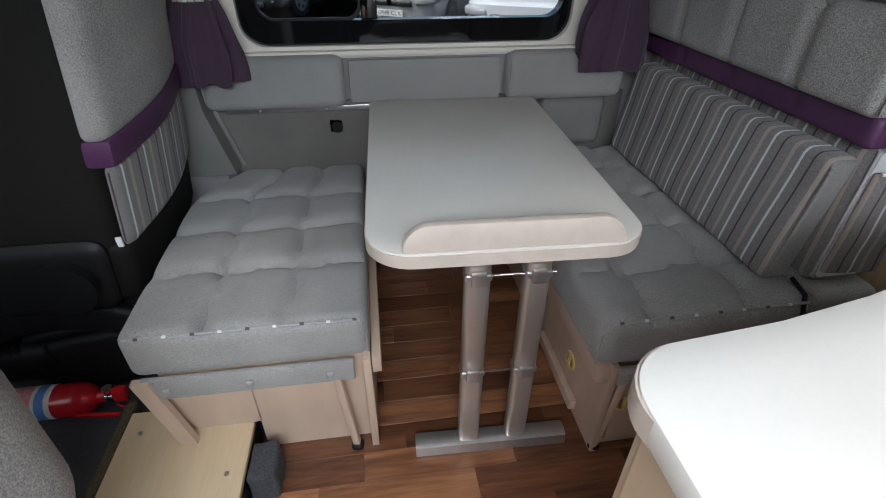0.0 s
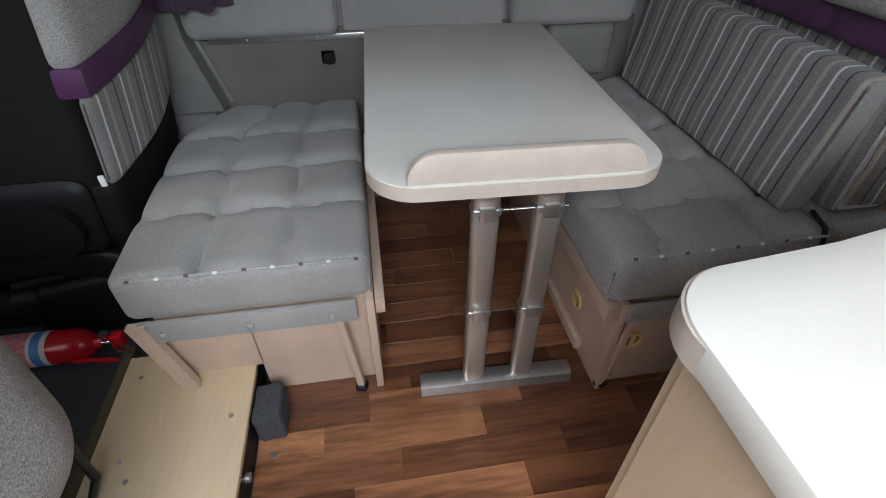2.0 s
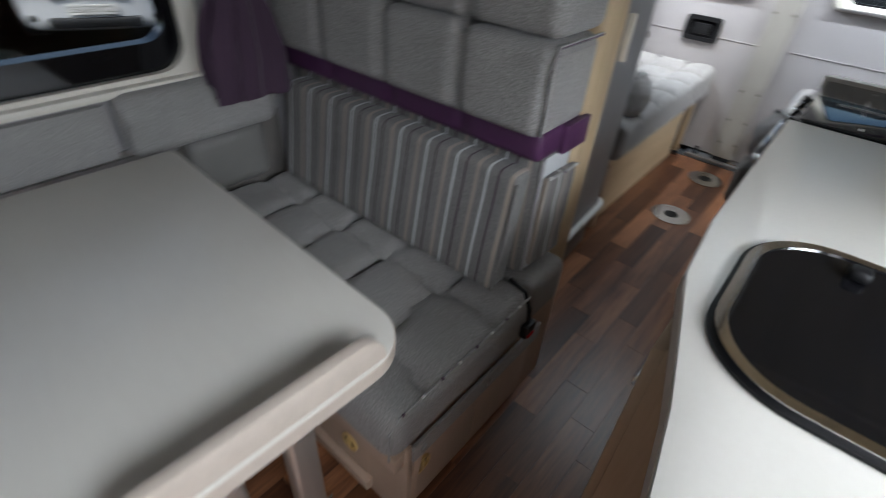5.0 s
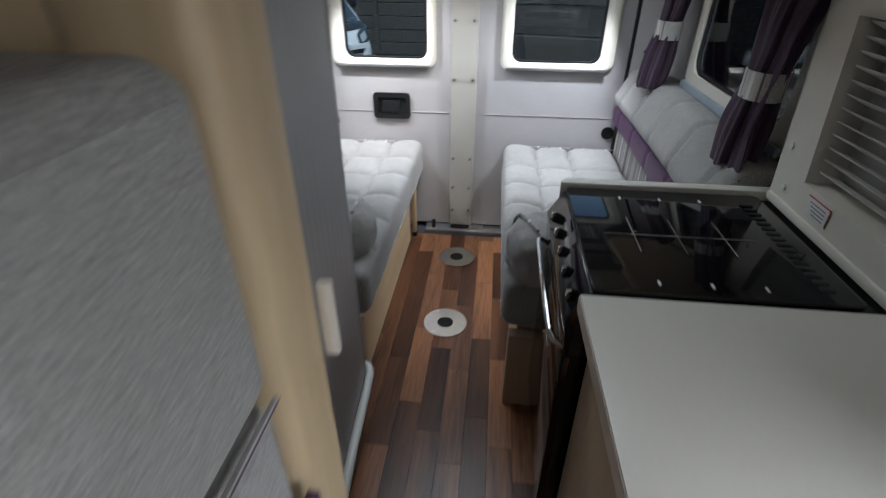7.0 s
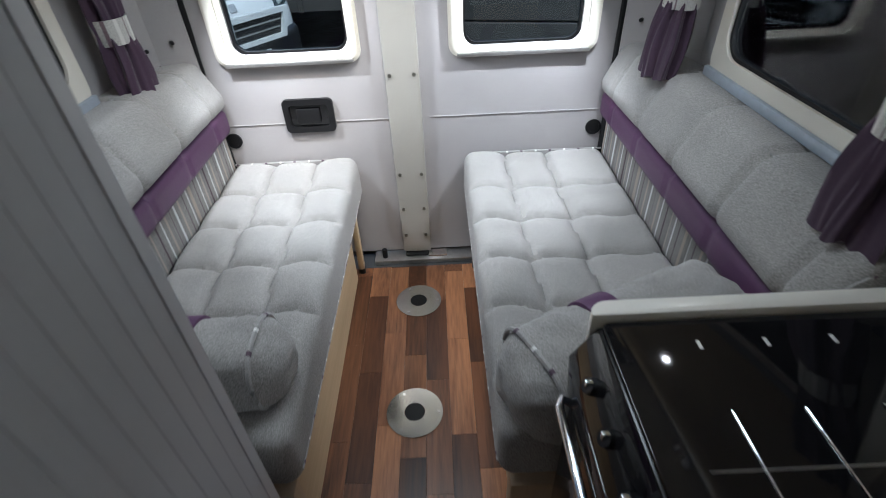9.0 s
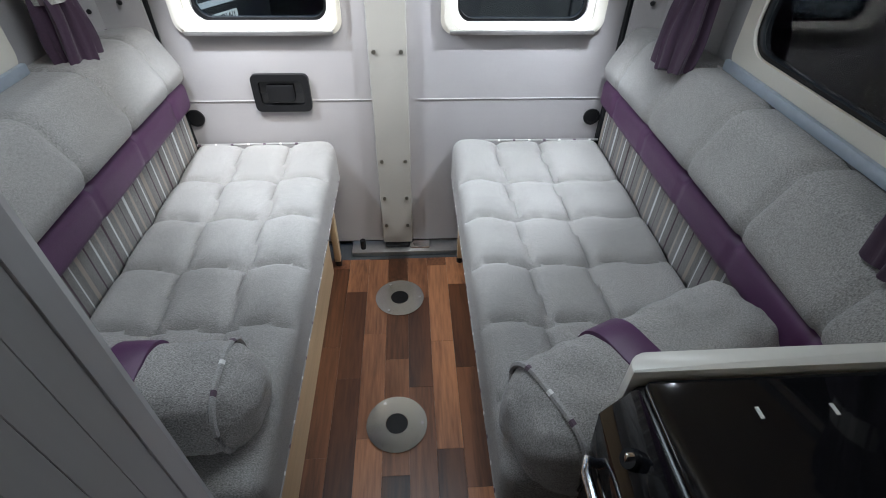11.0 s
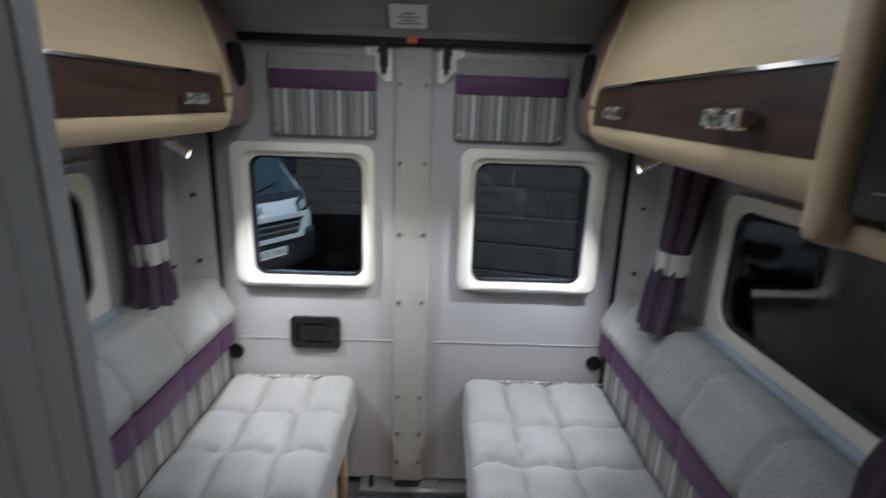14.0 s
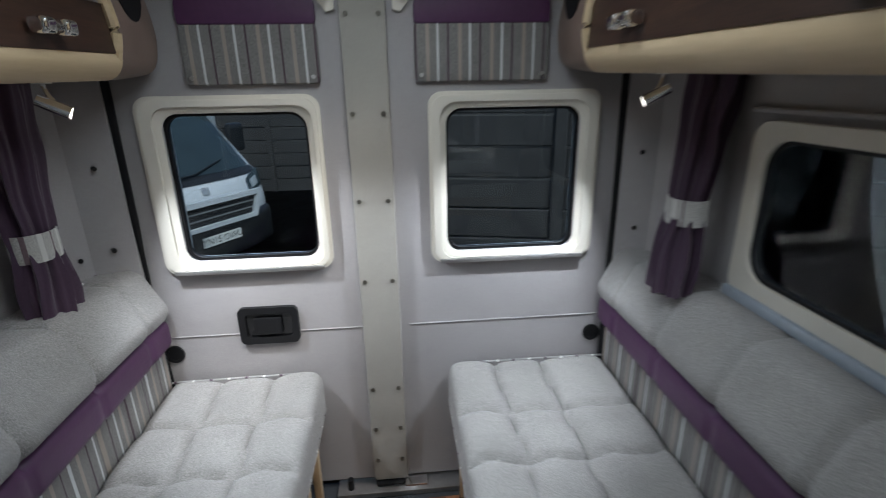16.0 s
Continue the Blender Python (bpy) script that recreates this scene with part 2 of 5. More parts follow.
enamel = material("black_enamel", (0.012, 0.012, 0.013), 0.22, grain=100, grain_mix=0.3)
tambour_m = material("grey_tambour_laminate", (0.29, 0.292, 0.30), 0.4, grain=40, grain_mix=0.35, second=(0.24, 0.243, 0.25), stretch=(1, 1, 0.05), stain=0.05)
headlining = material("cream_ceiling_cloth", (0.66, 0.63, 0.58), 0.95, grain=500, grain_mix=0.25, bump=0.2)
brown_plastic = material("mushroom_brown_plastic", (0.20, 0.14, 0.115), 0.45, grain=200, grain_mix=0.15)
carpet = material("charcoal_carpet", (0.03, 0.031, 0.035), 1.0, grain=250, grain_mix=0.6, second=(0.09, 0.09, 0.095), bump=1.0, bump_scale=350)
red_paint = material("red_gloss_paint", (0.55, 0.012, 0.02), 0.2, stain=0.03)
paper = material("white_paper", (0.75, 0.74, 0.72), 0.6, stain=0.03)
red_ink = material("red_ink", (0.55, 0.08, 0.08), 0.6)
grey_ink = material("grey_ink", (0.25, 0.25, 0.27), 0.6)
blue_ink = material("blue_ink", (0.08, 0.22, 0.55), 0.5)
brass = material("yellow_plastic", (0.60, 0.42, 0.16), 0.3)
tinted = glass("privacy_glass", (0.66, 0.75, 0.80))
clear = glass("clear_glass", (0.9, 0.92, 0.92))
smoked = glass("smoked_glass", (0.05, 0.055, 0.07))


# ---- building blocks ----
def thing(name, at, label, category, group="", kind="", turn=0):
    ob = new(name)
    ob.matrix_world = pose(*at, 0, 0, turn)
    ob.empty_display_size = 0.05
    return tagged(ob, label, category, group, kind)


def part(name, bm, mat, parent=None, label="", at=None, smooth=True, angle=40):
    """Links a bmesh as one mesh object under a thing or a part."""
    bmesh.ops.recalc_face_normals(bm, faces=bm.faces)
    for f in bm.faces:
        f.smooth = smooth
    for e in bm.edges:
        if len(e.link_faces) == 2 and e.calc_face_angle(0) > radians(angle):
            e.smooth = False
    me = bpy.data.meshes.new(name)
    bm.to_mesh(me)
    bm.free()
    me.materials.append(mat)
    ob = new(name, me)
    if parent is not None:
        ob.parent = parent
    if at is not None:
        ob.matrix_local = at if isinstance(at, Matrix) else Matrix.Translation(at)
    if label:
        ob["label"] = label
    return ob


def box(x0, x1, y0, y1, z0, z1, r=0.0, seg=2, bm=None):
    own = bmesh.new()
    bmesh.ops.create_cube(own, size=1)
    for v in own.verts:
        v.co = Vector((x0 + (v.co.x + 0.5) * (x1 - x0), y0 + (v.co.y + 0.5) * (y1 - y0), z0 + (v.co.z + 0.5) * (z1 - z0)))
    if r:
        bmesh.ops.bevel(own, geom=list(own.edges), offset=r, segments=seg, profile=0.5, affect="EDGES")
    return joined(bm, own)


def joined(bm, own):
    if bm is None:
        return own
    me = bpy.data.meshes.new("tmp")
    own.to_mesh(me)
    own.free()
    bm.from_mesh(me)
    bpy.data.meshes.remove(me)
    return bm


def soft_box(x0, x1, y0, y1, z0, z1, r, step=0.02, shape=None, bm=None):
    """A finely divided box with rounded edges; shape(p, n) may move each point (n: outward)."""
    size = np.array([x1 - x0, y1 - y0, z1 - z0])
    mid = np.array([x0 + x1, y0 + y1, z0 + z1]) / 2
    cuts = [max(2, int(math.ceil(s / step))) for s in size]
    index, verts, faces = {}, [], []

    def vid(i, j, k):
        key = (i, j, k)
        if key not in index:
            p = np.array([i / cuts[0], j / cuts[1], k / cuts[2]]) * size - size / 2
            rr = np.minimum(r, size / 2 * 0.999)
            inner = np.clip(p, -(size / 2 - rr), size / 2 - rr)
            d = (p - inner) / rr
            length = np.linalg.norm(d)
            n = d / length if length > 1e-9 else d
            p = inner + n * rr
            if shape:
                p = np.array(shape(p + mid, n)) - mid
            index[key] = len(verts)
            verts.append(p + mid)
        return index[key]

    for a in range(3):
        b, c = (a + 1) % 3, (a + 2) % 3
        for side in (0, cuts[a]):
            for u in range(cuts[b]):
                for v in range(cuts[c]):
                    quad = []
                    for du, dv in ((0, 0), (1, 0), (1, 1), (0, 1)):
                        key = [0, 0, 0]
                        key[a], key[b], key[c] = side, u + du, v + dv
                        quad.append(vid(*key))
                    faces.append(quad if side else quad[::-1])
    me = bpy.data.meshes.new("tmp")
    me.from_pydata([tuple(v) for v in verts], [], faces)
    own = bmesh.new()
    own.from_mesh(me)
    bpy.data.meshes.remove(me)
    return joined(bm, own)


def tuft(x0, x1, y0, y1, nx, ny, depth, top, wobble=0.004):
    """A shape for soft_box: a quilted top of nx by ny cushions, seams sunk by depth."""
    def shape(p, n):
        if n[2] < 0.2:
            return p
        u, v = (p[0] - x0) / (x1 - x0) * nx, (p[1] - y0) / (y1 - y0) * ny
        u, v = u + 0.03 * math.sin(6.283 * v + 1), v + 0.03 * math.sin(6.283 * u)
        fu, fv = abs(u - round(u)), abs(v - round(v))
        ku = (1 - 2 * fu) ** 4 if 0.4 < u < nx - 0.4 else 0.0
        kv = (1 - 2 * fv) ** 4 if 0.4 < v < ny - 0.4 else 0.0
        line = max(math.exp(-(fu / 0.035) ** 2) if 0.4 < u < nx - 0.4 else 0, math.exp(-(fv / 0.035) ** 2) if 0.4 < v < ny - 0.4 else 0)
        sink = depth * (0.7 * max(ku, kv) + 0.3 * ku * kv + 0.40 * line)
        swell = wobble * noise.noise(Vector(p) * 7)
        return (p[0], p[1], p[2] - (sink - swell) * n[2])
    return shape


def rod(a, b, r, seg=12, bm=None, r2=None):
    own = bmesh.new()
    a, b = Vector(a), Vector(b)
    m = Matrix.Translation((a + b) / 2) @ (b - a).to_track_quat("Z", "Y").to_matrix().to_4x4()
    bmesh.ops.create_cone(own, cap_ends=True, segments=seg, radius1=r, radius2=r if r2 is None else r2, depth=(b - a).length, matrix=m)
    return joined(bm, own)


def tube(points, r, seg=8, bm=None, closed=False):
    """A round tube along a line of points."""
    own = bmesh.new()
    pts = [Vector(p) for p in points]
    rings = []
    for i, p in enumerate(pts):
        a = pts[i - 1] if (i or closed) else p
        b = pts[(i + 1) % len(pts)] if (i + 1 < len(pts) or closed) else p
        q = (b - a).to_track_quat("Z", "Y")
        rings.append([own.verts.new(p + q @ Vector((r * math.cos(t), r * math.sin(t), 0))) for t in [6.28319 * k / seg for k in range(seg)]])
    n = len(rings)
    for i in range(n if closed else n - 1):
        r0, r1 = rings[i], rings[(i + 1) % n]
        for k in range(seg):
            own.faces.new((r0[k], r0[(k + 1) % seg], r1[(k + 1) % seg], r1[k]))
    if not closed:
        own.faces.new(rings[0][::-1])
        own.faces.new(rings[-1])
    return joined(bm, own)


def prism(outline, axis, a, b, bevel=0.0, bm=None, seg=2):
    """A flat outline of (u, v) drawn out along an axis from a to b."""
    own = bmesh.new()
    def at(u, v, w):
        return {0: (w, u, v), 1: (u, w, v), 2: (u, v, w)}[axis]
    lo = [own.verts.new(at(u, v, a)) for u, v in outline]
    hi = [own.verts.new(at(u, v, b)) for u, v in outline]
    own.faces.new(lo[::-1])
    own.faces.new(hi)
    n = len(outline)
    for i in range(n):
        own.faces.new((lo[i], lo[(i + 1) % n], hi[(i + 1) % n], hi[i]))
    bmesh.ops.recalc_face_normals(own, faces=own.faces)
    if bevel:
        caps = [e for e in own.edges if (e.verts[0] in lo and e.verts[1] in lo) or (e.verts[0] in hi and e.verts[1] in hi)]
        bmesh.ops.bevel(own, geom=caps, offset=bevel, segments=seg, profile=0.5, affect="EDGES")
    return joined(bm, own)


def rounded(u0, u1, v0, v1, r, seg=6):
    """The outline of a rectangle with round corners."""
    rs = r if isinstance(r, (tuple, list)) else (r,) * 4
    out = []
    for (cu, cv, a0), q in zip(((u1, v1, 0), (u0, v1, 90), (u0, v0, 180), (u1, v0, 270)), rs):
        su, sv = (-1 if cu == u1 else 1), (-1 if cv == v1 else 1)
        if q <= 0:
            out.append((cu, cv))
            continue
        for k in range(seg + 1):
            t = radians(a0 + 90 * k / seg)
            out.append((cu + su * q + q * math.cos(t), cv + sv * q + q * math.sin(t)))
    return out


def ring_prism(outer, inner, axis, a, b, bm=None, inner_b=None):
    """A frame between two outlines of as many points; inner_b: the inner outline at b, for a splay."""
    own = bmesh.new()
    def at(u, v, w):
        return {0: (w, u, v), 1: (u, w, v), 2: (u, v, w)}[axis]
    oa, ob_, ia, ib = ([own.verts.new(at(u, v, w)) for u, v in line] for line, w in ((outer, a), (outer, b), (inner, a), (inner_b or inner, b)))
    n = len(outer)
    for i in range(n):
        j = (i + 1) % n
        own.faces.new((oa[i], oa[j], ob_[j], ob_[i]))
        own.faces.new((ia[i], ib[i], ib[j], ia[j]))
        own.faces.new((oa[i], ia[i], ia[j], oa[j]))
        own.faces.new((ob_[i], ob_[j], ib[j], ib[i]))
    return joined(bm, own)


def lettering(name, words, size, mat, m, parent, label=""):
    """Flat raised letters at the pose m under a parent."""
    cu = bpy.data.curves.new(name, "FONT")
    cu.body, cu.size, cu.extrude, cu.align_x, cu.align_y = words, size, 0.0005, "CENTER", "CENTER"
    tmp = bpy.data.objects.new(name, cu)
    scene.collection.objects.link(tmp)
    me = bpy.data.meshes.new_from_object(tmp.evaluated_get(bpy.context.evaluated_depsgraph_get()))
    bpy.data.objects.remove(tmp)
    me.materials.clear()
    me.materials.append(mat)
    ob = new(name, me)
    ob.parent, ob.matrix_local = parent, m
    if label:
        ob["label"] = label
    return ob


def structure(name, bm, mat, label, category, smooth=False):
    return tagged(part(name, bm, mat, None, smooth=smooth), label, category, kind="structure")


def smooth_line(points, n=6, closed=False):
    """A smooth run of points through the given ones."""
    pts, out = [Vector(p) for p in points], []
    m = len(pts)
    for i in range(m if closed else m - 1):
        p0, p1, p2, p3 = ((pts[(i + k) % m] if closed else pts[max(0, min(m - 1, i + k))]) for k in (-1, 0, 1, 2))
        for k in range(n):
            t = k / n
            out.append(0.5 * ((2 * p1) + (p2 - p0) * t + (2 * p0 - 5 * p1 + 4 * p2 - p3) * t * t + (3 * p1 - p0 - 3 * p2 + p3) * t ** 3))
    if not closed:
        out.append(pts[-1])
    return out


# ---- shell of the van ----
clear_pane = clear
CENTRE, NEAR, FAR, REAR, TOP = 2.197, 1.16, 3.24, 4.71, 2.0
LOUNGE_NEAR, LOUNGE_FAR = 1.262, 3.128

floor = structure("floor", box(-1.1, 4.74, 1.1, 3.30, -0.08, -0.012), rubber, "dark under-floor beneath walnut-look planks", "floor")
# far wall with the dinette window and a rear side window
WF = dict(x0=0.815, x1=1.945, z0=0.886, z1=1.42)
WS = dict(x0=3.46, x1=4.235, z0=1.01, z1=1.405)


def side_wall(name, y0, y1, holes, x0, x1, z0=-0.05, z1=2.0):
    bm, x = bmesh.new(), x0
    for h in holes:
        bm = box(x, h["x0"], y0, y1, z0, z1, bm=bm)
        bm = box(h["x0"], h["x1"], y0, y1, z0, h["z0"], bm=bm)
        bm = box(h["x0"], h["x1"], y0, y1, h["z1"], z1, bm=bm)
        x = h["x1"]
    bm = box(x, x1, y0, y1, z0, z1, bm=bm)
    return structure(name, bm, lining, "grey cloth-lined side wall of the van", "wall")


side_wall("wall_far", FAR, FAR + 0.06, [WF], -0.2, 3.385)
side_wall("wall_far_lounge", LOUNGE_FAR, FAR + 0.06, [WS], 3.385, 4.74)
# Unseen opening and window over the sink, added to let the fill light in.
WK = dict(x0=1.66, x1=2.28, z0=1.03, z1=1.45)
side_wall("wall_near", NEAR - 0.06, NEAR, [WK], 1.46, 3.41)
side_wall("wall_near_lounge", NEAR - 0.06, LOUNGE_NEAR, [WS], 3.41, 4.74)
fill_win = thing("fill_window", (0.0, NEAR, 0.0), "unseen cream-framed window over the sink, added for the fill lamp", "window", kind="structure")
part("frame", ring_prism(rounded(1.64, 2.30, 1.01, 1.47, 0.05), rounded(1.70, 2.24, 1.07, 1.41, 0.05), 1, -0.05, 0.015), white, fill_win)
part("pane", box(1.67, 2.27, -0.04, -0.036, 1.04, 1.44), clear_pane, fill_win).visible_shadow = False
structure("wall_near_front", box(-0.2, 0.15, NEAR - 0.06, NEAR, -0.05, 2.0), lining, "grey cloth-lined pillar ahead of the sliding door", "wall")
bm = box(0.15, 1.46, NEAR - 0.06, NEAR, 1.75, 2.0)
structure("wall_near_lintel", bm, lining, "grey cloth-lined lintel over the open sliding door", "wall")

# roof with the roof light opening
RL = dict(x0=3.62, x1=4.38, y0=1.85, y1=2.53)
bm = box(-0.2, RL["x0"], NEAR - 0.06, FAR + 0.06, TOP, TOP + 0.05)
bm = box(RL["x1"], 4.76, NEAR - 0.06, FAR + 0.06, TOP, TOP + 0.05, bm=bm)
bm = box(RL["x0"], RL["x1"], NEAR - 0.06, RL["y0"], TOP, TOP + 0.05, bm=bm)
bm = box(RL["x0"], RL["x1"], RL["y1"], FAR + 0.06, TOP, TOP + 0.05, bm=bm)
structure("ceiling", bm, headlining, "cream cloth ceiling of the van", "ceiling")
rooflight = thing("roof_light", (4.0, CENTRE, TOP), "bright clear-domed roof light in a white frame", "roof light", kind="structure")
part("frame", ring_prism(rounded(-0.42, 0.42, -0.38, 0.38, 0.06), rounded(-0.35, 0.35, -0.31, 0.31, 0.04), 2, -0.03, 0.0), white, rooflight)
part("dome", box(-0.38, 0.38, -0.34, 0.34, 0.052, 0.062, 0.004), clear, rooflight).visible_shadow = False
# front of the cab: closed by a scuttle, pillars and roof
bm = box(-1.1, -0.95, 1.1, 3.3, -0.08, 0.75)
bm = box(-0.95, -0.2, 3.24, 3.30, -0.08, 0.75, bm=bm)
bm = box(-0.95, -0.2, 1.1, 1.16, -0.08, 0.75, bm=bm)
bm = box(-1.1, -0.2, 1.1, 3.3, 1.78, 1.84, bm=bm)
# unseen panels over windscreen and far side glass, added to keep sky light out
bm = box(-0.98, -0.95, 1.16, 3.24, 0.75, 1.78, bm=bm)
bm = box(-0.95, -0.2, 3.24, 3.27, 0.75, 1.78, bm=bm)
structure("cab_shell", bm, black, "dark plastic cab shell with unseen panels added to block daylight", "wall")

# rear doors
def rear_door(name, ya, yb, w):
    bm = box(REAR, REAR + 0.06, ya, yb, 0.03, w["z0"])
    bm = box(REAR, REAR + 0.06, ya, yb, w["z1"], 1.84, bm=bm)
    bm = box(REAR, REAR + 0.06, ya, w["y0"], w["z0"], w["z1"], bm=bm)
    bm = box(REAR, REAR + 0.06, w["y1"], yb, w["z0"], w["z1"], bm=bm)
    return tagged(part(name, bm, lining, None, smooth=False), "pale grey cloth-lined rear van door, closed", "door", "rear doors", "structure")


GL = dict(y0=2.408, y1=2.834, z0=0.972, z1=1.438)
GR = dict(y0=1.548, y1=1.982, z0=0.968, z1=1.438)
door_l = rear_door("door_1", CENTRE + 0.002, 2.963, GL)
door_r = rear_door("door_2", 1.41, CENTRE - 0.002, GR)
for door, g, oa, ob_ in ((door_l, GL, 2.364, 2.902), (door_r, GR, 1.485, 2.038)):
    win = new("window")
    win.parent = door
    win["label"] = "cream-framed rear door window with dark privacy glass"
    part("frame", ring_prism(rounded(oa, ob_, 0.932, 1.489, 0.045), rounded(g["y0"] - 0.012, g["y1"] + 0.012, g["z0"] - 0.012, g["z1"] + 0.012, 0.05), 0, REAR - 0.012, REAR - 0.002,
         inner_b=rounded(g["y0"], g["y1"], g["z0"], g["z1"], 0.05)), cream, win)
    part("frame_lip", ring_prism(rounded(oa + 0.012, ob_ - 0.012, 0.944, 1.477, 0.04), rounded(g["y0"] - 0.02, g["y1"] + 0.02, g["z0"] - 0.02, g["z1"] + 0.02, 0.05), 0, REAR - 0.022, REAR - 0.011), cream, win)
    part("seal", ring_prism(rounded(g["y0"] - 0.002, g["y1"] + 0.002, g["z0"] - 0.002, g["z1"] + 0.002, 0.05), rounded(g["y0"] + 0.008, g["y1"] - 0.008, g["z0"] + 0.008, g["z1"] - 0.008, 0.045), 0, REAR + 0.01, REAR + 0.03), black, win)
    part("pane", prism(rounded(g["y0"], g["y1"], g["z0"], g["z1"], 0.05), 0, REAR + 0.02, REAR + 0.024), tinted, win).visible_shadow = False
    part("sill", box(REAR - 0.03, REAR - 0.012, oa + 0.03, ob_ - 0.03, 0.934, 0.948, 0.004), steel, win, "pale metal sill")
    # seam of the lining
    part("seam", tube([(REAR - 0.001, min(oa, 2.27) if door is door_l else 1.42, 0.70), (REAR - 0.001, 2.94 if door is door_l else 2.12, 0.70)], 0.0025, 6), lining, door)
# window blind pouches over the windows
for door, ya, yb in ((door_l, 2.352, 2.735), (door_r, 1.668, 2.074)):
    pouch = thing("blind_pouch", (REAR - 0.002, (ya + yb) / 2, 1.516), "striped cloth blind pouch with a purple band", "blind", "blind pouches")
    h = (yb - ya) / 2
    part("flap", soft_box(-0.018, 0.0, -h, h, 0, 0.165, 0.012, 0.02), stripes_y, pouch)
    part("band", soft_box(-0.022, 0.0, -h, h, 0.160, 0.228, 0.01, 0.02), purple, pouch, "purple leatherette band")
    part("top", soft_box(-0.016, 0.0, -h, h, 0.225, 0.285, 0.01, 0.02), cloth, pouch)
    for s in (-1, 1):
        part("stud", rod((-0.022, s * (h - 0.02), 0.02), (-0.016, s * (h - 0.02), 0.02), 0.006), steel, pouch)
# middle cover strip with its screws
screw_m = material("dull_steel_screw", (0.16, 0.15, 0.13), 0.4, metal=0.8)
post = thing("door_cover_strip", (REAR - 0.001, 2.2195, 0.03), "beige cloth cover strip screwed over the door joint", "trim", kind="structure")
strip_cloth = woven("beige_strip_cloth", (0.26, 0.245, 0.22), (0.42, 0.40, 0.36), scale=1800, wash=0.05)
part("strip", soft_box(-0.022, 0, -0.067, 0.067, 0, 1.80, 0.008, 0.03), strip_cloth, post)
for z in (0.10, 0.245, 0.422, 0.849, 1.127, 1.398, 1.673):
    for y in (0.047, -0.046):
        part("screw", rod((-0.027, y, z), (-0.02, y, z), 0.0075, 10), screw_m, post)
# door seals and rear pillars
for s, y in ((1, 2.97), (-1, 1.404)):
    bm = prism([(REAR - 0.03, y), (REAR + 0.05, y), (REAR + 0.05, y + s * 0.32), (4.40, y + s * 0.30), (4.36, CENTRE + s * 0.934), (4.50, CENTRE + s * 0.922), (4.63, CENTRE + s * 0.88)], 2, -0.02, TOP)
    structure("pillar", bm, lining, "grey cloth-lined rear corner pillar", "pillar")
    structure("door_seal", tube([(REAR - 0.012, y - s * 0.004, 0.5), (REAR - 0.012, y - s * 0.004, 1.1), (REAR - 0.008, y - s * 0.010, 1.8)], 0.012, 8), black, "black rubber rear door seal", "seal", smooth=True)
    for z, a, d in ((1.293, 0.025, 0.052), (1.042, 0.025, 0.052), (1.03, 0.075, 0.124)):
        plug = thing("trim_clip", (REAR - 0.03 - a, y + s * d, z), "dark round trim clip in the pillar lining", "clip", "trim clips")
        part("cap", rod((0, 0, 0), (-0.012, -s * 0.009, 0), 0.007), black, plug)
for y, z in ((2.936, 0.637), (1.449, 0.624)):
    plug = thing("round_vent_plug", (REAR, y, z), "black round plug in the rear door lining", "plug", "round plugs")
    part("rim", ring_prism([(0.032 * math.cos(k * 0.3927), 0.032 * math.sin(k * 0.3927)) for k in range(16)], [(0.022 * math.cos(k * 0.3927), 0.022 * math.sin(k * 0.3927)) for k in range(16)], 0, -0.008, 0), black, plug)
    part("cap", rod((-0.004, 0, 0), (0, 0, 0), 0.023, 16), black, plug)
handle = new("door_handle")
handle.parent, handle.location = door_l, (REAR, 2.604, 0.732)
handle["label"] = "black plastic recessed rear door handle"
part("surround", ring_prism(rounded(-0.10, 0.10, -0.068, 0.068, 0.02), rounded(-0.078, 0.078, -0.045, 0.045, 0.015), 0, -0.016, 0), black, handle)
part("recess", box(-0.004, 0, -0.08, 0.08, -0.047, 0.047), gloss_black, handle)
part("lever", soft_box(-0.02, -0.004, -0.045, 0.05, -0.03, 0.03, 0.006, 0.01), black, handle)
# head of the rear doors
bm = prism([(REAR + 0.06, 1.84), (REAR - 0.02, 1.84), (REAR - 0.03, 1.88), (4.55, TOP), (REAR + 0.06, TOP)], 1, NEAR, FAR)
structure("door_header", bm, woven("dark_header_cloth", (0.20, 0.195, 0.19), (0.32, 0.31, 0.30), scale=1800), "grey cloth-lined header over the rear doors", "wall")
bar = thing("door_top_bar", (REAR - 0.03, CENTRE, 1.843), "black rubber bar along the top of the rear doors", "seal")
part("bar", rod((0, -0.75, 0), (0, 0.75, 0), 0.014), black, bar)
for s in (1, -1):
    latch = thing("door_latch", (REAR - 0.002, 2.216 + s * 0.117, 1.79), "cream plate with black rear door latch", "latch", "door latches")
    part("plate", prism([(-0.034 * s, -0.075), (-0.012 * s, -0.08), (0.052 * s, -0.005), (0.06 * s, 0.045), (-0.034 * s, 0.045)], 0, -0.012, 0), cream, latch)
    part("bolt", box(-0.045, -0.012, -0.013 - 0.008 * s, 0.013 - 0.008 * s, -0.03, 0.05, 0.004), black, latch)
    part("bolt_tip", box(-0.04, -0.012, -0.008 - 0.008 * s, 0.008 - 0.008 * s, -0.05, -0.028, 0.003), black, latch)
    part("fixing", rod((-0.016, 0.03 * s, 0.02), (-0.011, 0.03 * s, 0.02), 0.007, 10), steel, latch)
    part("knob", rod((-0.05, 0, 0.02), (-0.03, 0, 0.02), 0.011), black, latch)
stop_lamp = thing("warning_light", (REAR - 0.035, CENTRE + 0.03, 1.842), "small orange warning light between the door latches", "light")
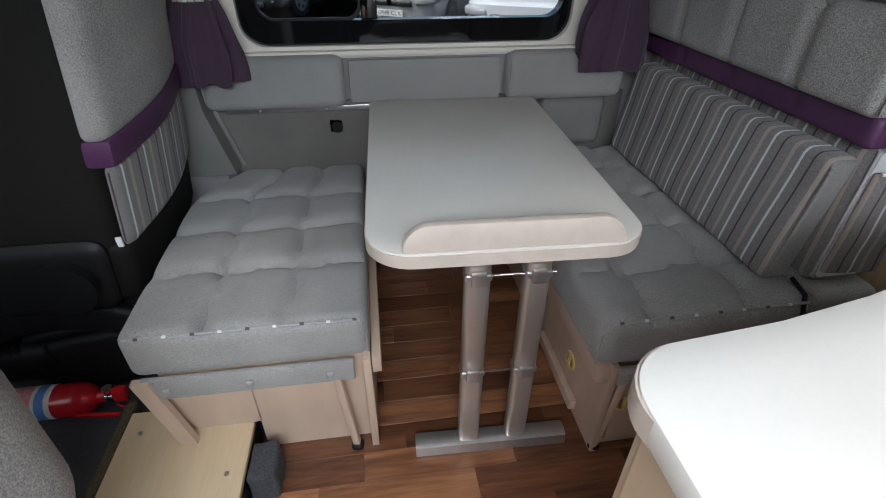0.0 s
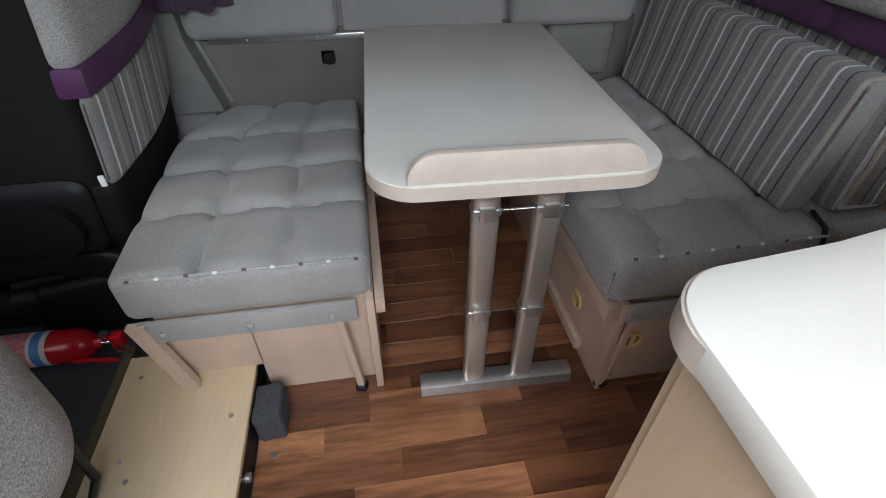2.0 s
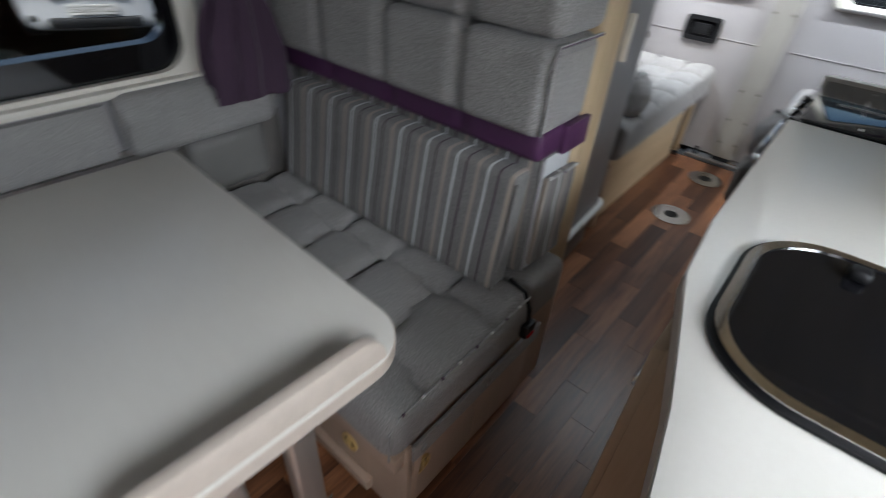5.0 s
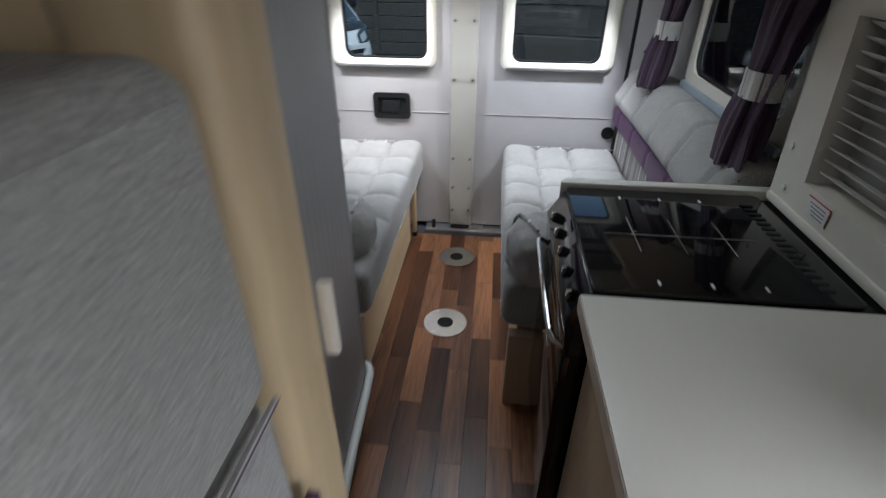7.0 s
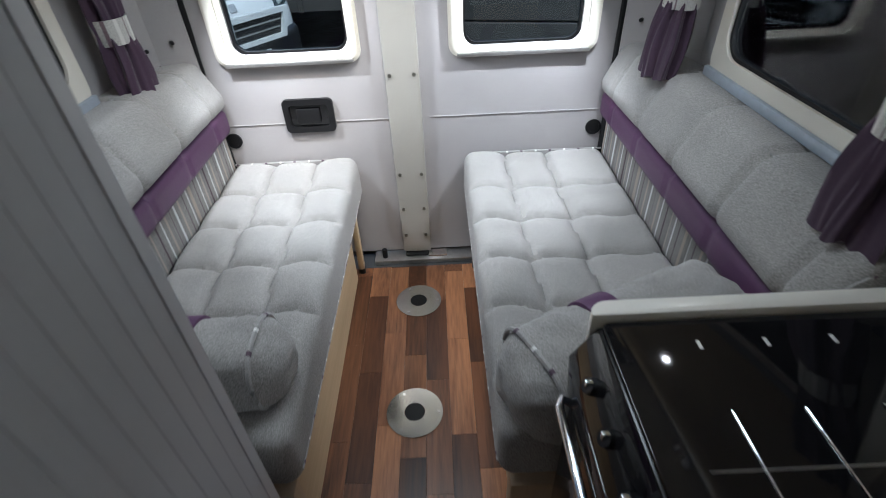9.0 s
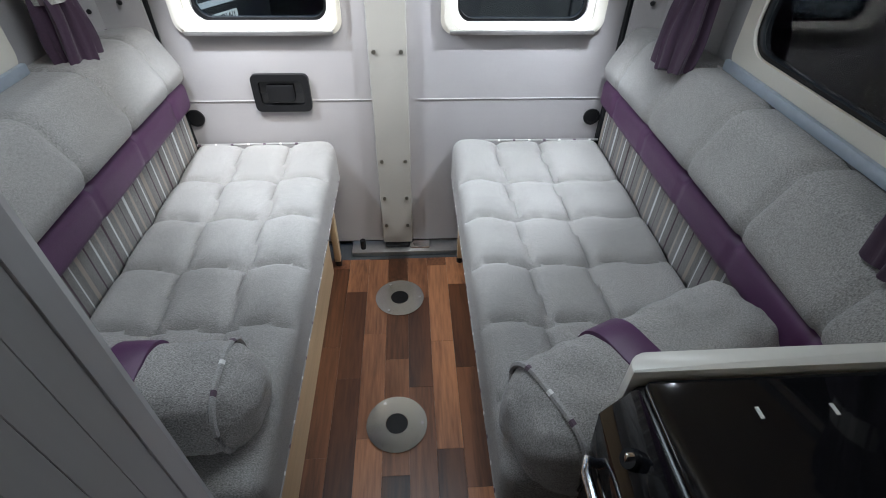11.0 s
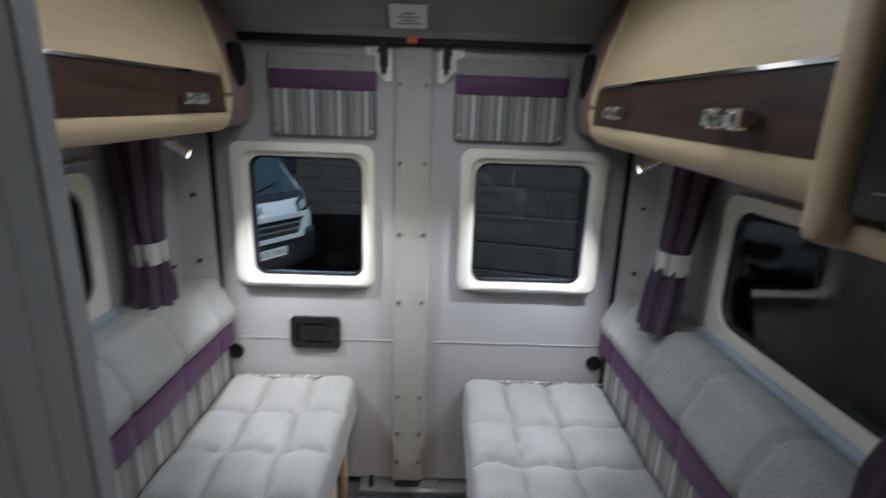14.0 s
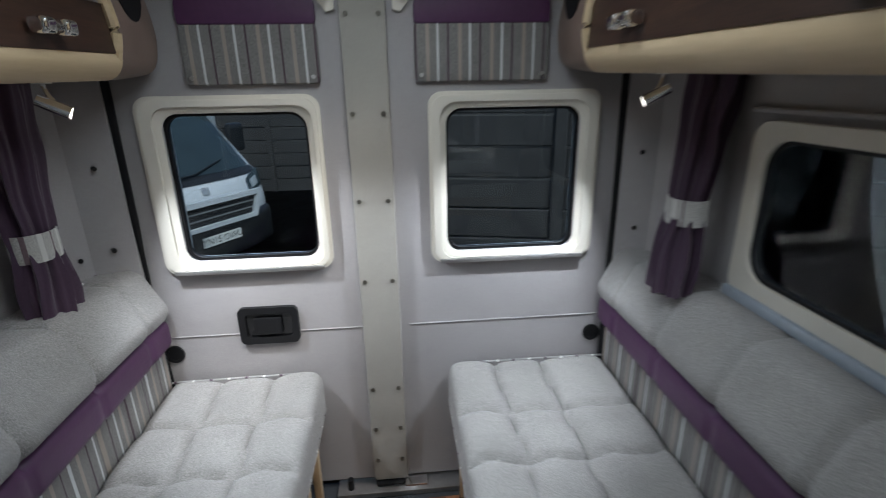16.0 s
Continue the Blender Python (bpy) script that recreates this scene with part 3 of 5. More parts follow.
part("lens", soft_box(-0.015, 0, -0.018, 0.018, -0.006, 0.02, 0.006, 0.006), material("orange_lens", (0.55, 0.12, 0.05), 0.3), stop_lamp)
sign = thing("safety_notice", (4.65, 2.214, 1.872), "white safety notice with grey print on the header", "sign")
sign.matrix_world = pose(4.670, 2.239, 1.886, 0, -47, 0)
part("card", box(-0.004, 0, -0.063, 0.063, 0, 0.09, 0.0015), paper, sign)
for z, w in ((0.055, 0.02), (0.042, 0.035), (0.03, 0.025), (0.018, 0.04)):
    part("print_line", box(-0.0052, -0.0042, -w, w, z, z + 0.006), grey_ink, sign)
threshold = thing("door_threshold", (4.655, CENTRE - 0.01, 0.0), "ribbed aluminium threshold strip at the rear doors", "threshold", kind="structure")
part("strip", box(-0.012, 0.07, -0.24, 0.24, -0.01, 0.014, 0.003), steel, threshold)
part("catch", box(0.0, 0.05, -0.11, -0.02, 0.014, 0.03, 0.006), chrome, threshold)
part("catch_plate", soft_box(0.015, 0.06, -0.02, 0.09, 0.012, 0.028, 0.008, 0.01), black, threshold)
part("pin", rod((0.02, 0.19, 0.01), (0.02, 0.19, 0.06), 0.012), black, threshold)


# ---- side windows at the rear ----
sill_metal = material("pale_blue_grey_metal", (0.42, 0.48, 0.55), 0.35, metal=0.3, grain=60, grain_mix=0.2)


def side_window(name, s):
    """s: +1 for the far wall, -1 for the near one."""
    y = LOUNGE_FAR if s > 0 else LOUNGE_NEAR
    win = thing(name, (0, y, 0), "cream-framed side window with black privacy glass", "window", "lounge side windows", "structure")
    x0, x1, z0, z1 = WS["x0"], WS["x1"], WS["z0"], WS["z1"]
    fr = ring_prism(rounded(x0 - 0.03, x1 + 0.024, z0 - 0.03, z1 + 0.012, 0.05), rounded(x0 + 0.028, x1 - 0.025, z0 + 0.030, z1 - 0.025, 0.07), 1, -s * 0.026, s * 0.06)
    part("frame", fr, cream, win)
    part("seal", ring_prism(rounded(x0 + 0.027, x1 - 0.024, z0 + 0.029, z1 - 0.024, 0.07), rounded(x0 + 0.037, x1 - 0.034, z0 + 0.039, z1 - 0.034, 0.065), 1, -s * 0.016, s * 0.004), black, win)
    part("pane", prism(rounded(x0 + 0.028, x1 - 0.025, z0 + 0.030, z1 - 0.025, 0.07), 1, -s * 0.010, -s * 0.006), tinted, win).visible_shadow = False
    part("sill_rail", box(x0 - 0.02, x1 + 0.02, min(-s * 0.027, -s * 0.042), max(-s * 0.027, -s * 0.042), z0 - 0.034, z0 - 0.006, 0.005), sill_metal, win, "pale blue-grey metal sill rail")
    part("curtain_rail", box(x0 - 0.05, x1 + 0.05, min(-s * 0.002, -s * 0.022), max(-s * 0.002, -s * 0.022), z1 + 0.03, z1 + 0.04, 0.003), lining, win)


side_window("window_1", 1)
side_window("window_2", -1)


# ---- curtains ----
def curtain(at, top, waist, hem, w_top, w_hem, s, label, seed, lean=0.0, swing=0.0):
    """A gathered curtain held by a cloth band. s: which way the wall lies."""
    rnd = random.Random(seed)
    ob = thing("curtain", at, label, "curtain", "purple tied curtains")
    folds, rows, cols = 7, 40, 84
    ph = [rnd.uniform(-0.4, 0.4) for _ in range(folds + 1)]
    verts, faces = [], []
    for r in range(rows + 1):
        t = r / rows
        z = top + (hem - top) * t
        if z > waist:
            k = (z - waist) / (top - waist)
            w, d = 0.045 + (w_top - 0.045) * k ** 0.8, 0.036 + 0.016 * k
        else:
            k = (waist - z) / (waist - hem)
            bulge = math.sin(min(1, k * 1.25) * math.pi / 2)
            w, d = 0.045 + (w_hem - 0.045) * bulge, 0.036 + 0.024 * bulge * (1.1 - k * 0.6)
        cx, cy = lean * (top - z) / (top - hem), swing * (top - z) / (top - hem)
        for c in range(cols):
            a = 6.28319 * c / cols
            pleat = 1 + 0.17 * math.sin(folds * a + ph[c * folds // cols] + 1.3 * t) + 0.08 * math.sin(17 * a + 5 * t)
            e = 0.012 * noise.noise(Vector((math.cos(a) * 2, math.sin(a) * 2, z * 9 + seed)))
            lift = 0.018 * noise.noise(Vector((math.cos(a) * 3, seed, math.sin(a)))) if r == rows else 0
            verts.append((cx + math.cos(a) * w * pleat + e, cy + math.sin(a) * d * pleat, z + lift))
    for r in range(rows):
        for c in range(cols):
            c2 = (c + 1) % cols
            faces.append((r * cols + c, r * cols + c2, (r + 1) * cols + c2, (r + 1) * cols + c))
    faces.append(tuple(range(cols)))
    faces.append(tuple(rows * cols + c for c in reversed(range(cols))))
    me = bpy.data.meshes.new("drape")
    me.from_pydata(verts, [], faces)
    b = bmesh.new()
    b.from_mesh(me)
    part("drape", b, purple_cloth, ob, angle=70)
    wx, wy = lean * (top - waist) / (top - hem), swing * (top - waist) / (top - hem)
    outer = [(wx + 0.060 * math.cos(k * 0.19635), wy + 0.050 * math.sin(k * 0.19635)) for k in range(32)]
    inner = [(wx + 0.056 * math.cos(k * 0.19635), wy + 0.046 * math.sin(k * 0.19635)) for k in range(32)]
    part("tie_band", ring_prism(outer, inner, 2, waist - 0.035, waist + 0.035), stripes_band, ob, "striped grey tie-back band")
    return ob


stripes_band = woven("grey_striped_band", (0.34, 0.33, 0.31), (0.58, 0.57, 0.54), bands=[(0.0, 0.004, (0.12, 0.06, 0.08)), (0.02, 0.03, (0.66, 0.65, 0.62))], axis=0, pitch=0.05)
CUR = "dark purple curtain gathered by a striped band"
curtain((4.44, 3.085, 0), 1.535, 1.145, 0.965, 0.09, 0.062, 1, CUR, 1, lean=-0.06, swing=-0.045)
curtain((4.42, 1.30, 0), 1.535, 1.175, 0.958, 0.08, 0.062, -1, CUR, 2, lean=-0.09, swing=0.10)
curtain((3.50, 1.335, 0), 1.60, 1.155, 0.935, 0.12, 0.068, -1, CUR, 3, swing=0.035)
curtain((0.735, FAR - 0.10, 0), 1.42, 1.075, 0.80, 0.12, 0.105, 1, CUR + " beside the dinette window", 4, lean=-0.03)
curtain((2.06, FAR - 0.10, 0), 1.42, 1.13, 0.805, 0.12, 0.115, 1, CUR + " beside the dinette window", 5, lean=0.025)


# ---- dinette ----
table = thing("dinette_table", (1.473, 2.172, 0.0), "cream laminate dinette table on two folding aluminium legs", "table", turn=-2)
part("tabletop", prism(rounded(-0.287, 0.287, 0.0, 0.945, (0.02, 0.02, 0.095, 0.095), 10), 2, 0.694, 0.724, 0.002), laminate, table)
part("edge_band", ring_prism(rounded(-0.289, 0.289, -0.002, 0.947, (0.02, 0.02, 0.097, 0.097), 10), rounded(-0.286, 0.286, 0.001, 0.944, (0.02, 0.02, 0.094, 0.094), 10), 2, 0.693, 0.721), edging, table)
part("fiddle_board", prism([(u - 1.473, v) for u, v in rounded(1.258, 1.694, 0.7245, 0.784, (0.055, 0.055, 0, 0), 8)], 1, 0.004, 0.024, 0.002), edging, table, "raised pinkish-cream fiddle board")
for x in (-0.055, 0.078):
    leg = part("leg", prism(rounded(x - 0.029, x + 0.029, 0.062, 0.098, 0.013), 2, 0.036, 0.30, 0.001), champagne, table)
    part("middle_section", prism(rounded(x - 0.029, x + 0.029, 0.062, 0.098, 0.013), 2, 0.315, 0.603, 0.001), champagne, leg)
    part("upper_section", prism(rounded(x - 0.029, x + 0.029, 0.062, 0.098, 0.013), 2, 0.617, 0.694, 0.001), champagne, leg)
    for z in (0.298, 0.600):
        part("hinge", soft_box(x - 0.031, x + 0.031, 0.060, 0.100, z, z + 0.02, 0.006, 0.006), steel, leg)
        part("hinge_catch", soft_box(x - 0.017, x + 0.017, 0.050, 0.064, z - 0.006, z + 0.028, 0.004, 0.006), steel, leg)
for z in (0.308, 0.610):
    part("tie_rod", rod((-0.03, 0.071, z), (0.12, 0.071, z), 0.0035), chrome, table)
part("foot_bar", prism([(0.051, 0), (0.111, 0), (0.106, 0.03), (0.091, 0.037), (0.071, 0.037), (0.056, 0.03)], 0, -0.203, 0.224), steel, table)


def piping(points, parent, name="piping"):
    """Edge piping with light and purple flecks."""
    part(name, tube(points, 0.0035, 6), piping_m, parent)


piping_m = woven("flecked_piping", (0.25, 0.24, 0.235), (0.42, 0.41, 0.40), bands=[(0.0, 0.009, (0.8, 0.79, 0.77)), (0.06, 0.07, (0.06, 0.02, 0.05))], axis=0, pitch=0.12)
piping_y = woven("flecked_piping_across", (0.25, 0.24, 0.235), (0.42, 0.41, 0.40), bands=[(0.0, 0.009, (0.8, 0.79, 0.77)), (0.06, 0.07, (0.06, 0.02, 0.05))], axis=1, pitch=0.12)


def fold_leg(parent, top, foot):
    a, b = Vector(top), Vector(foot)
    leg = part("leg", prism(rounded(-0.009, 0.009, -0.010, 0.010, 0.003, 2), 2, 0.02, (a - b).length), edging_wood, parent,
               at=Matrix.Translation(b) @ (a - b).to_track_quat("Z", "Y").to_matrix().to_4x4())
    part("foot", soft_box(-0.017, 0.017, -0.017, 0.017, 0.0, 0.024, 0.011, 0.006), black, leg, "black ball foot")


edging_wood = material("pinkish_beech", (0.50, 0.37, 0.28), 0.4, grain=20, grain_mix=0.3, stretch=(1, 1, 0.1))

# bench with its back to the cab
bench = thing("dinette_bench", (0.0, 0.0, 0.0), "grey quilted bench seat on a beech base, facing rearward", "bench")
X0, X1, Y0, Y1 = 0.615, 1.172, 2.295, 3.175


def taper(p, n):
    q = tuft(X0, X1, 2.335, 3.155, 3, 4, 0.030, 0.47)(p, n)
    k = max(0.0, min(1.0, (p[1] - 2.96) / 0.2))
    x = q[0] + (0.13 * k) * (1 - (q[0] - X0) / (X1 - X0))
    return (x, q[1], q[2] + 0.006 * math.sin((q[1] - Y0) * 3.4))


part("seat", soft_box(X0, X1, Y0, Y1, 0.345, 0.48, 0.03, 0.018, taper), cloth, bench)
piping([(X0 + 0.02, Y0 + 0.006, 0.469), (0.9, Y0 + 0.003, 0.474), (X1 - 0.03, Y0 + 0.006, 0.47), (X1 - 0.008, Y0 + 0.02, 0.455), (X1 - 0.004, Y0 + 0.01, 0.36)], bench)
part("skirt", box(0.64, 1.13, Y0 - 0.012, Y0 + 0.002, 0.285, 0.352, 0.003), cloth, bench)
for x in (0.69, 0.88, 1.07):
    part("button", soft_box(x - 0.009, x + 0.009, Y0 - 0.02, Y0 - 0.01, 0.305, 0.323, 0.005, 0.005), cloth, bench)
part("base", box(0.86, 1.15, Y0 + 0.03, 3.18, 0.0, 0.345), edging_wood, bench)
part("side_base", box(0.66, 0.862, Y0 + 0.03, 3.18, 0.112, 0.343), edging_wood, bench)
part("end_panel", box(1.152, 1.172, Y0 - 0.012, 3.18, 0.0, 0.35, 0.002), edging_wood, bench)
part("bed_rail", box(1.174, 1.198, Y0 - 0.005, 3.15, 0.295, 0.345, 0.003), edging_wood, bench)
part("support_bracket", prism([(0.62, 0.35), (0.66, 0.35), (0.71, 0.113), (0.67, 0.113)], 1, Y0 - 0.02, Y0 + 0.0), edging_wood, bench)
fold_leg(bench, (0.655, Y0 - 0.004, 0.29), (0.672, Y0 + 0.004, 0.113))
fold_leg(bench, (1.085, Y0 - 0.004, 0.29), (1.112, Y0 - 0.01, 0.001))

# forward-facing double seat
double = thing("travel_seat_bench", (0.0, 0.0, 0.0), "grey quilted travel seat with striped back and purple band", "bench")
SX0, SX1, SY0, SY1 = 1.702, 2.24, 2.172, 3.19
part("seat", soft_box(SX0, SX1, SY0, SY1, 0.345, 0.505, 0.04, 0.018, tuft(SX0 - 0.12, SX1 + 0.1, SY0, SY1, 3, 5, 0.030, 0.5)), cloth, double)
piping([(SX0 + 0.006, SY0 + 0.012, 0.36), (SX0 + 0.006, SY0 + 0.012, 0.455), (SX0 + 0.03, SY0 + 0.008, 0.49), (2.0, SY0 + 0.006, 0.497), (2.215, SY0 + 0.008, 0.498)], double)
part("seat_infill", soft_box(2.242, 2.44, SY0 + 0.02, SY1, 0.345, 0.50, 0.03, 0.02), cloth, double)
part("skirt", box(1.77, 2.30, SY0 - 0.005, SY0 + 0.006, 0.29, 0.35, 0.003), cloth, double)
for x in (1.80, 2.05):
    part("button", soft_box(x - 0.009, x + 0.009, SY0 - 0.012, SY0 - 0.003, 0.31, 0.328, 0.005, 0.005), cloth, double)
part("base", box(1.79, 2.44, SY0 + 0.03, 3.18, 0.0, 0.345), edging_wood, double)
part("side_panel", box(1.757, 1.775, SY0 + 0.005, 3.1, 0.0, 0.345, 0.002), edging_wood, double)
part("bed_rail", box(1.722, 1.756, SY0 + 0.01, 2.95, 0.285, 0.335, 0.003), edging_wood, double)
part("lower_rail", box(1.735, 1.757, 2.30, 2.60, 0.03, 0.07, 0.004), edging_wood, double)
part("front_door", box(1.80, 2.04, SY0 + 0.018, SY0 + 0.03, 0.03, 0.285, 0.002), edging_wood, double)
part("front_door", box(2.046, 2.30, SY0 + 0.018, SY0 + 0.03, 0.03, 0.285, 0.002), edging_wood, double)
fold_leg(double, (1.80, SY0 + 0.01, 0.30), (1.772, SY0 + 0.02, 0.001))


def ring_pull(parent, at, axis):
    r = [(0.030 * math.cos(k * 0.2618), 0.030 * math.sin(k * 0.2618)) for k in range(24)]
    i = [(0.022 * math.cos(k * 0.2618), 0.022 * math.sin(k * 0.2618)) for k in range(24)]
    pull = part("finger_pull", ring_prism(r, i, axis, -0.004, 0.004), brass, parent, "yellow plastic finger pull", at=at)
    part("cup", rod((0, 0, 0) if axis == 0 else (0, 0.001, 0), (0.003, 0, 0) if axis == 0 else (0, 0.004, 0), 0.023, 20), material("dark_cup", (0.22, 0.15, 0.05), 0.5), pull)
    part("bar", box(-0.004, 0.004, -0.004, 0.004, -0.022, 0.022, 0.0015), brass, pull, at=(-0.003, 0, 0) if axis == 0 else (0, -0.003, 0))


ring_pull(double, (1.755, 2.384, 0.152), 0)
ring_pull(double, (1.822, SY0 + 0.016, 0.192), 1)


buckle = thing("seat_belt_buckle", (2.197, 2.158, 0.413), "black seat belt buckle hanging over the travel seat's edge", "buckle")
part("housing", soft_box(-0.024, 0.024, -0.010, 0.012, -0.024, 0.020, 0.006, 0.006), black, buckle)
part("release_button", box(-0.016, 0.016, -0.012, -0.009, -0.022, -0.010, 0.001), red_paint, buckle, "red release button")
part("strap", tube([(0, 0.004, 0.018), (0.004, 0.010, 0.06), (0.012, 0.035, 0.098), (0.02, 0.09, 0.105)], 0.006, 8), black, buckle)


def lean_back(p, n):
    return (p[0] + 0.16 * (p[2] - 0.51) + 0.006 * noise.noise(Vector(p) * 6), p[1], p[2])


loose = thing("striped_cushion", (0.0, 0.0, 0.0), "loose striped back cushion leaning on the travel seat", "cushion")
part("cover", soft_box(2.14, 2.215, 2.262, 3.14, 0.508, 0.826, 0.018, 0.014, lean_back), stripes_y, loose)
part("edge_piping", tube([(2.147, 2.258, 0.52), (2.190, 2.258, 0.81)], 0.004, 6), stripes_y, loose)
def panels(y0, pitch, amount):
    def shape(p, n):
        f = abs(((p[1] - y0) / pitch) % 1.0 - 0.5)
        k = math.exp(-((0.5 - f) / 0.07) ** 2)
        d = amount * k if n[0] < -0.3 or n[2] > 0.5 else 0
        return (p[0] + (d if n[0] < -0.3 else 0), p[1], p[2] - (d if n[2] > 0.5 else 0))
    return shape


back = new("backrest")
back.parent = double
back["label"] = "grey backrest with purple band and striped lower panel"
part("lower_panel", soft_box(2.262, 2.42, 2.245, 3.20, 0.50, 0.858, 0.02, 0.03), stripes_y, back)
part("side_pocket", soft_box(2.275, 2.425, 2.229, 2.2445, 0.535, 0.80, 0.006, 0.015, lambda p, n: (p[0], p[1] + 0.004 * noise.noise(Vector(p) * 14), p[2] + 0.05 * (2.35 - p[0]))), stripes_x, back, "striped side pocket")
part("pocket_hem", tube([(2.278, 2.227, 0.803), (2.35, 2.224, 0.798), (2.422, 2.227, 0.795)], 0.004, 6), piping_m, back)
part("end_piping", tube([(2.268, 2.246, 0.52), (2.268, 2.244, 0.85)], 0.0045, 6), lining, back)
part("purple_band", soft_box(2.228, 2.42, 2.24, 3.20, 0.852, 0.925, 0.015, 0.012, panels(2.22, 0.2453, 0.008)), purple, back, "purple leatherette band")




part("upper_pad", soft_box(2.192, 2.405, 2.232, 3.20, 0.918, 1.112, 0.03, 0.012, panels(2.22, 0.2453, 0.014)), cloth, back)
part("head_pad", soft_box(2.212, 2.41, 2.232, 3.20, 1.115, 1.40, 0.03, 0.012, panels(2.22, 0.2453, 0.014)), cloth, back)
part("piping", tube([(2.205, 2.233, 0.93), (2.198, 2.233, 1.07), (2.215, 2.233, 1.107), (2.40, 2.233, 1.107)], 0.004, 6), piping_y, back)
part("side_band", box(2.32, 2.43, 2.226, 2.242, 0.852, 0.922, 0.003), purple, back)

# partition behind the travel seat
partition = thing("partition", (2.505, 2.25, 0.0), "light wood partition post at the washroom corner", "partition", kind="structure")
part("board", box(-0.06, -0.035, 0.01, 0.98, 0.0, 1.99), oak_z, partition)
part("post", soft_box(-0.065, 0.055, -0.005, 0.11, 0.0, 1.99, 0.022, 0.02), oak_z, partition)

# washroom: a curved tambour front
wash = thing("washroom", (0.0, 0.0, 0.0), "washroom with a grey tambour door and white sill", "washroom", kind="structure")


def wash_curve():
    pts = [Vector((2.56, 2.370)), Vector((2.73, 2.402)), Vector((3.0, 2.424)), Vector((3.2, 2.436))]
    for k in range(1, 13):
        a = radians(-86 + 86 * k / 12)
        pts.append(Vector((3.258 + 0.1 * math.cos(a), 2.54 + 0.1 * math.sin(a))))
    pts.append(Vector((3.362, 3.11)))
    return pts


def along(pts, pitch):
    """Even steps along a line of points: place and direction."""
    out, left = [], 0.0
    for a, b in zip(pts, pts[1:]):
        d, length = (b - a).normalized(), (b - a).length
        t = left
        while t < length:
            out.append((a + d * t, d))
            t += pitch
        left = t - length
    return out


curve = wash_curve()
slat_bm = prism([(-0.0192, 0.0018), (-0.0185, 0.0025), (0.0185, 0.0025), (0.0192, 0.0018), (0.0191, -0.004), (-0.0191, -0.004)], 2, 0.215, 1.99)
slat = part("slat", slat_bm, tambour_m, wash, smooth=False)
slat_mesh = slat.data
bpy.data.objects.remove(slat)
for p, d in along(curve, 0.0385):
    o = new("slat", slat_mesh)
    o.parent = wash
    o.matrix_local = Matrix.Translation((p.x, p.y, 0)) @ Matrix.Rotation(math.atan2(d.y, d.x), 4, "Z") @ Matrix.Rotation(math.pi, 4, "Z")
inset = [(p.x - 0.012, p.y + 0.012) for p in curve[:-1]] + [(3.345, 3.11), (2.56, 3.11)]
part("plinth", prism(inset, 2, 0.0, 0.18), material("grey_brown_plinth", (0.20, 0.175, 0.16), 0.6, grain=30, grain_mix=0.3), wash)
part("back_fill", prism([(x - 0.004, y + 0.004) for x, y in inset], 2, 0.18, 1.99), tambour_m, wash)
rim = [(2.585, 2.368, 0.2)] + [(p.x + 0.004, p.y - 0.015, 0.2) for p in curve[1:8]] + [(3.325, 2.455, 0.199), (3.335, 2.48, 0.198)]
part("sill_rim", tube(rim, 0.015, 10), white, wash, "white moulded sill rim")
part("pull_handle", soft_box(2.545, 2.557, 2.225, 2.245, 1.02, 1.13, 0.005, 0.008), cream, wash)

# dinette wall: arm pads, rail, socket, big window
pad_y = FAR - 0.10
for x0, x1 in ((0.66, 1.138), (1.712, 2.16)):
    pad = thing("arm_pad", ((x0 + x1) / 2, FAR, 0.70), "grey cloth arm pad below the dinette window", "cushion", "arm pads")
    part("pad", soft_box(-(x1 - x0) / 2, (x1 - x0) / 2, -0.085, 0.0, -0.01, 0.165, 0.035, 0.016), cloth, pad)
    part("piping", tube(smooth_line([(-(x1 - x0) / 2 + 0.012, -0.004, 0.14), (-(x1 - x0) / 2 + 0.008, -0.05, 0.15), (-(x1 - x0) / 2 + 0.010, -0.079, 0.12), (-(x1 - x0) / 2 + 0.010, -0.079, 0.03)], 4), 0.003, 6), cloth, pad)
    part("seam", tube(smooth_line([((x1 - x0) / 2 - 0.012, -0.004, 0.14), ((x1 - x0) / 2 - 0.008, -0.05, 0.15), ((x1 - x0) / 2 - 0.010, -0.079, 0.12), ((x1 - x0) / 2 - 0.010, -0.079, 0.03)], 4), 0.003, 6), cloth, pad)
wall_pad = thing("wall_panel", (1.42, FAR, 0.69), "grey cloth wall panel below the dinette window", "panel", kind="structure")
part("panel", soft_box(-0.27, 0.28, -0.03, 0.0, 0.0, 0.15, 0.01, 0.03), cloth, wall_pad)
part("sill_trim", soft_box(-0.62, 0.62, -0.045, 0.0, 0.164, 0.184, 0.006, 0.02), cream, wall_pad)
rail = thing("table_rail", (1.23, FAR, 0.672), "aluminium table rail screwed to the wall", "rail")
part("rail", box(-0.52, 0.62, -0.022, 0.0, -0.008, 0.012, 0.003), steel, rail)
for x in (-0.4, -0.17, 0.1, 0.35):
    part("screw", rod((x, -0.026, 0.002), (x, -0.02, 0.002), 0.004, 8), chrome, rail)
socket = thing("aerial_socket", (1.087, FAR, 0.604), "chrome wall socket with a black cap", "socket")
part("plate", soft_box(-0.03, 0.03, -0.012, 0.0, -0.03, 0.03, 0.005, 0.008), chrome, socket)
part("cap", rod((0.004, -0.022, -0.002), (0.004, -0.01, -0.002), 0.021, 20), black, socket)
liner = thing("wall_liner", (0.0, FAR, 0.0), "grey plastic wheel-arch and pillar liner", "liner", kind="structure")
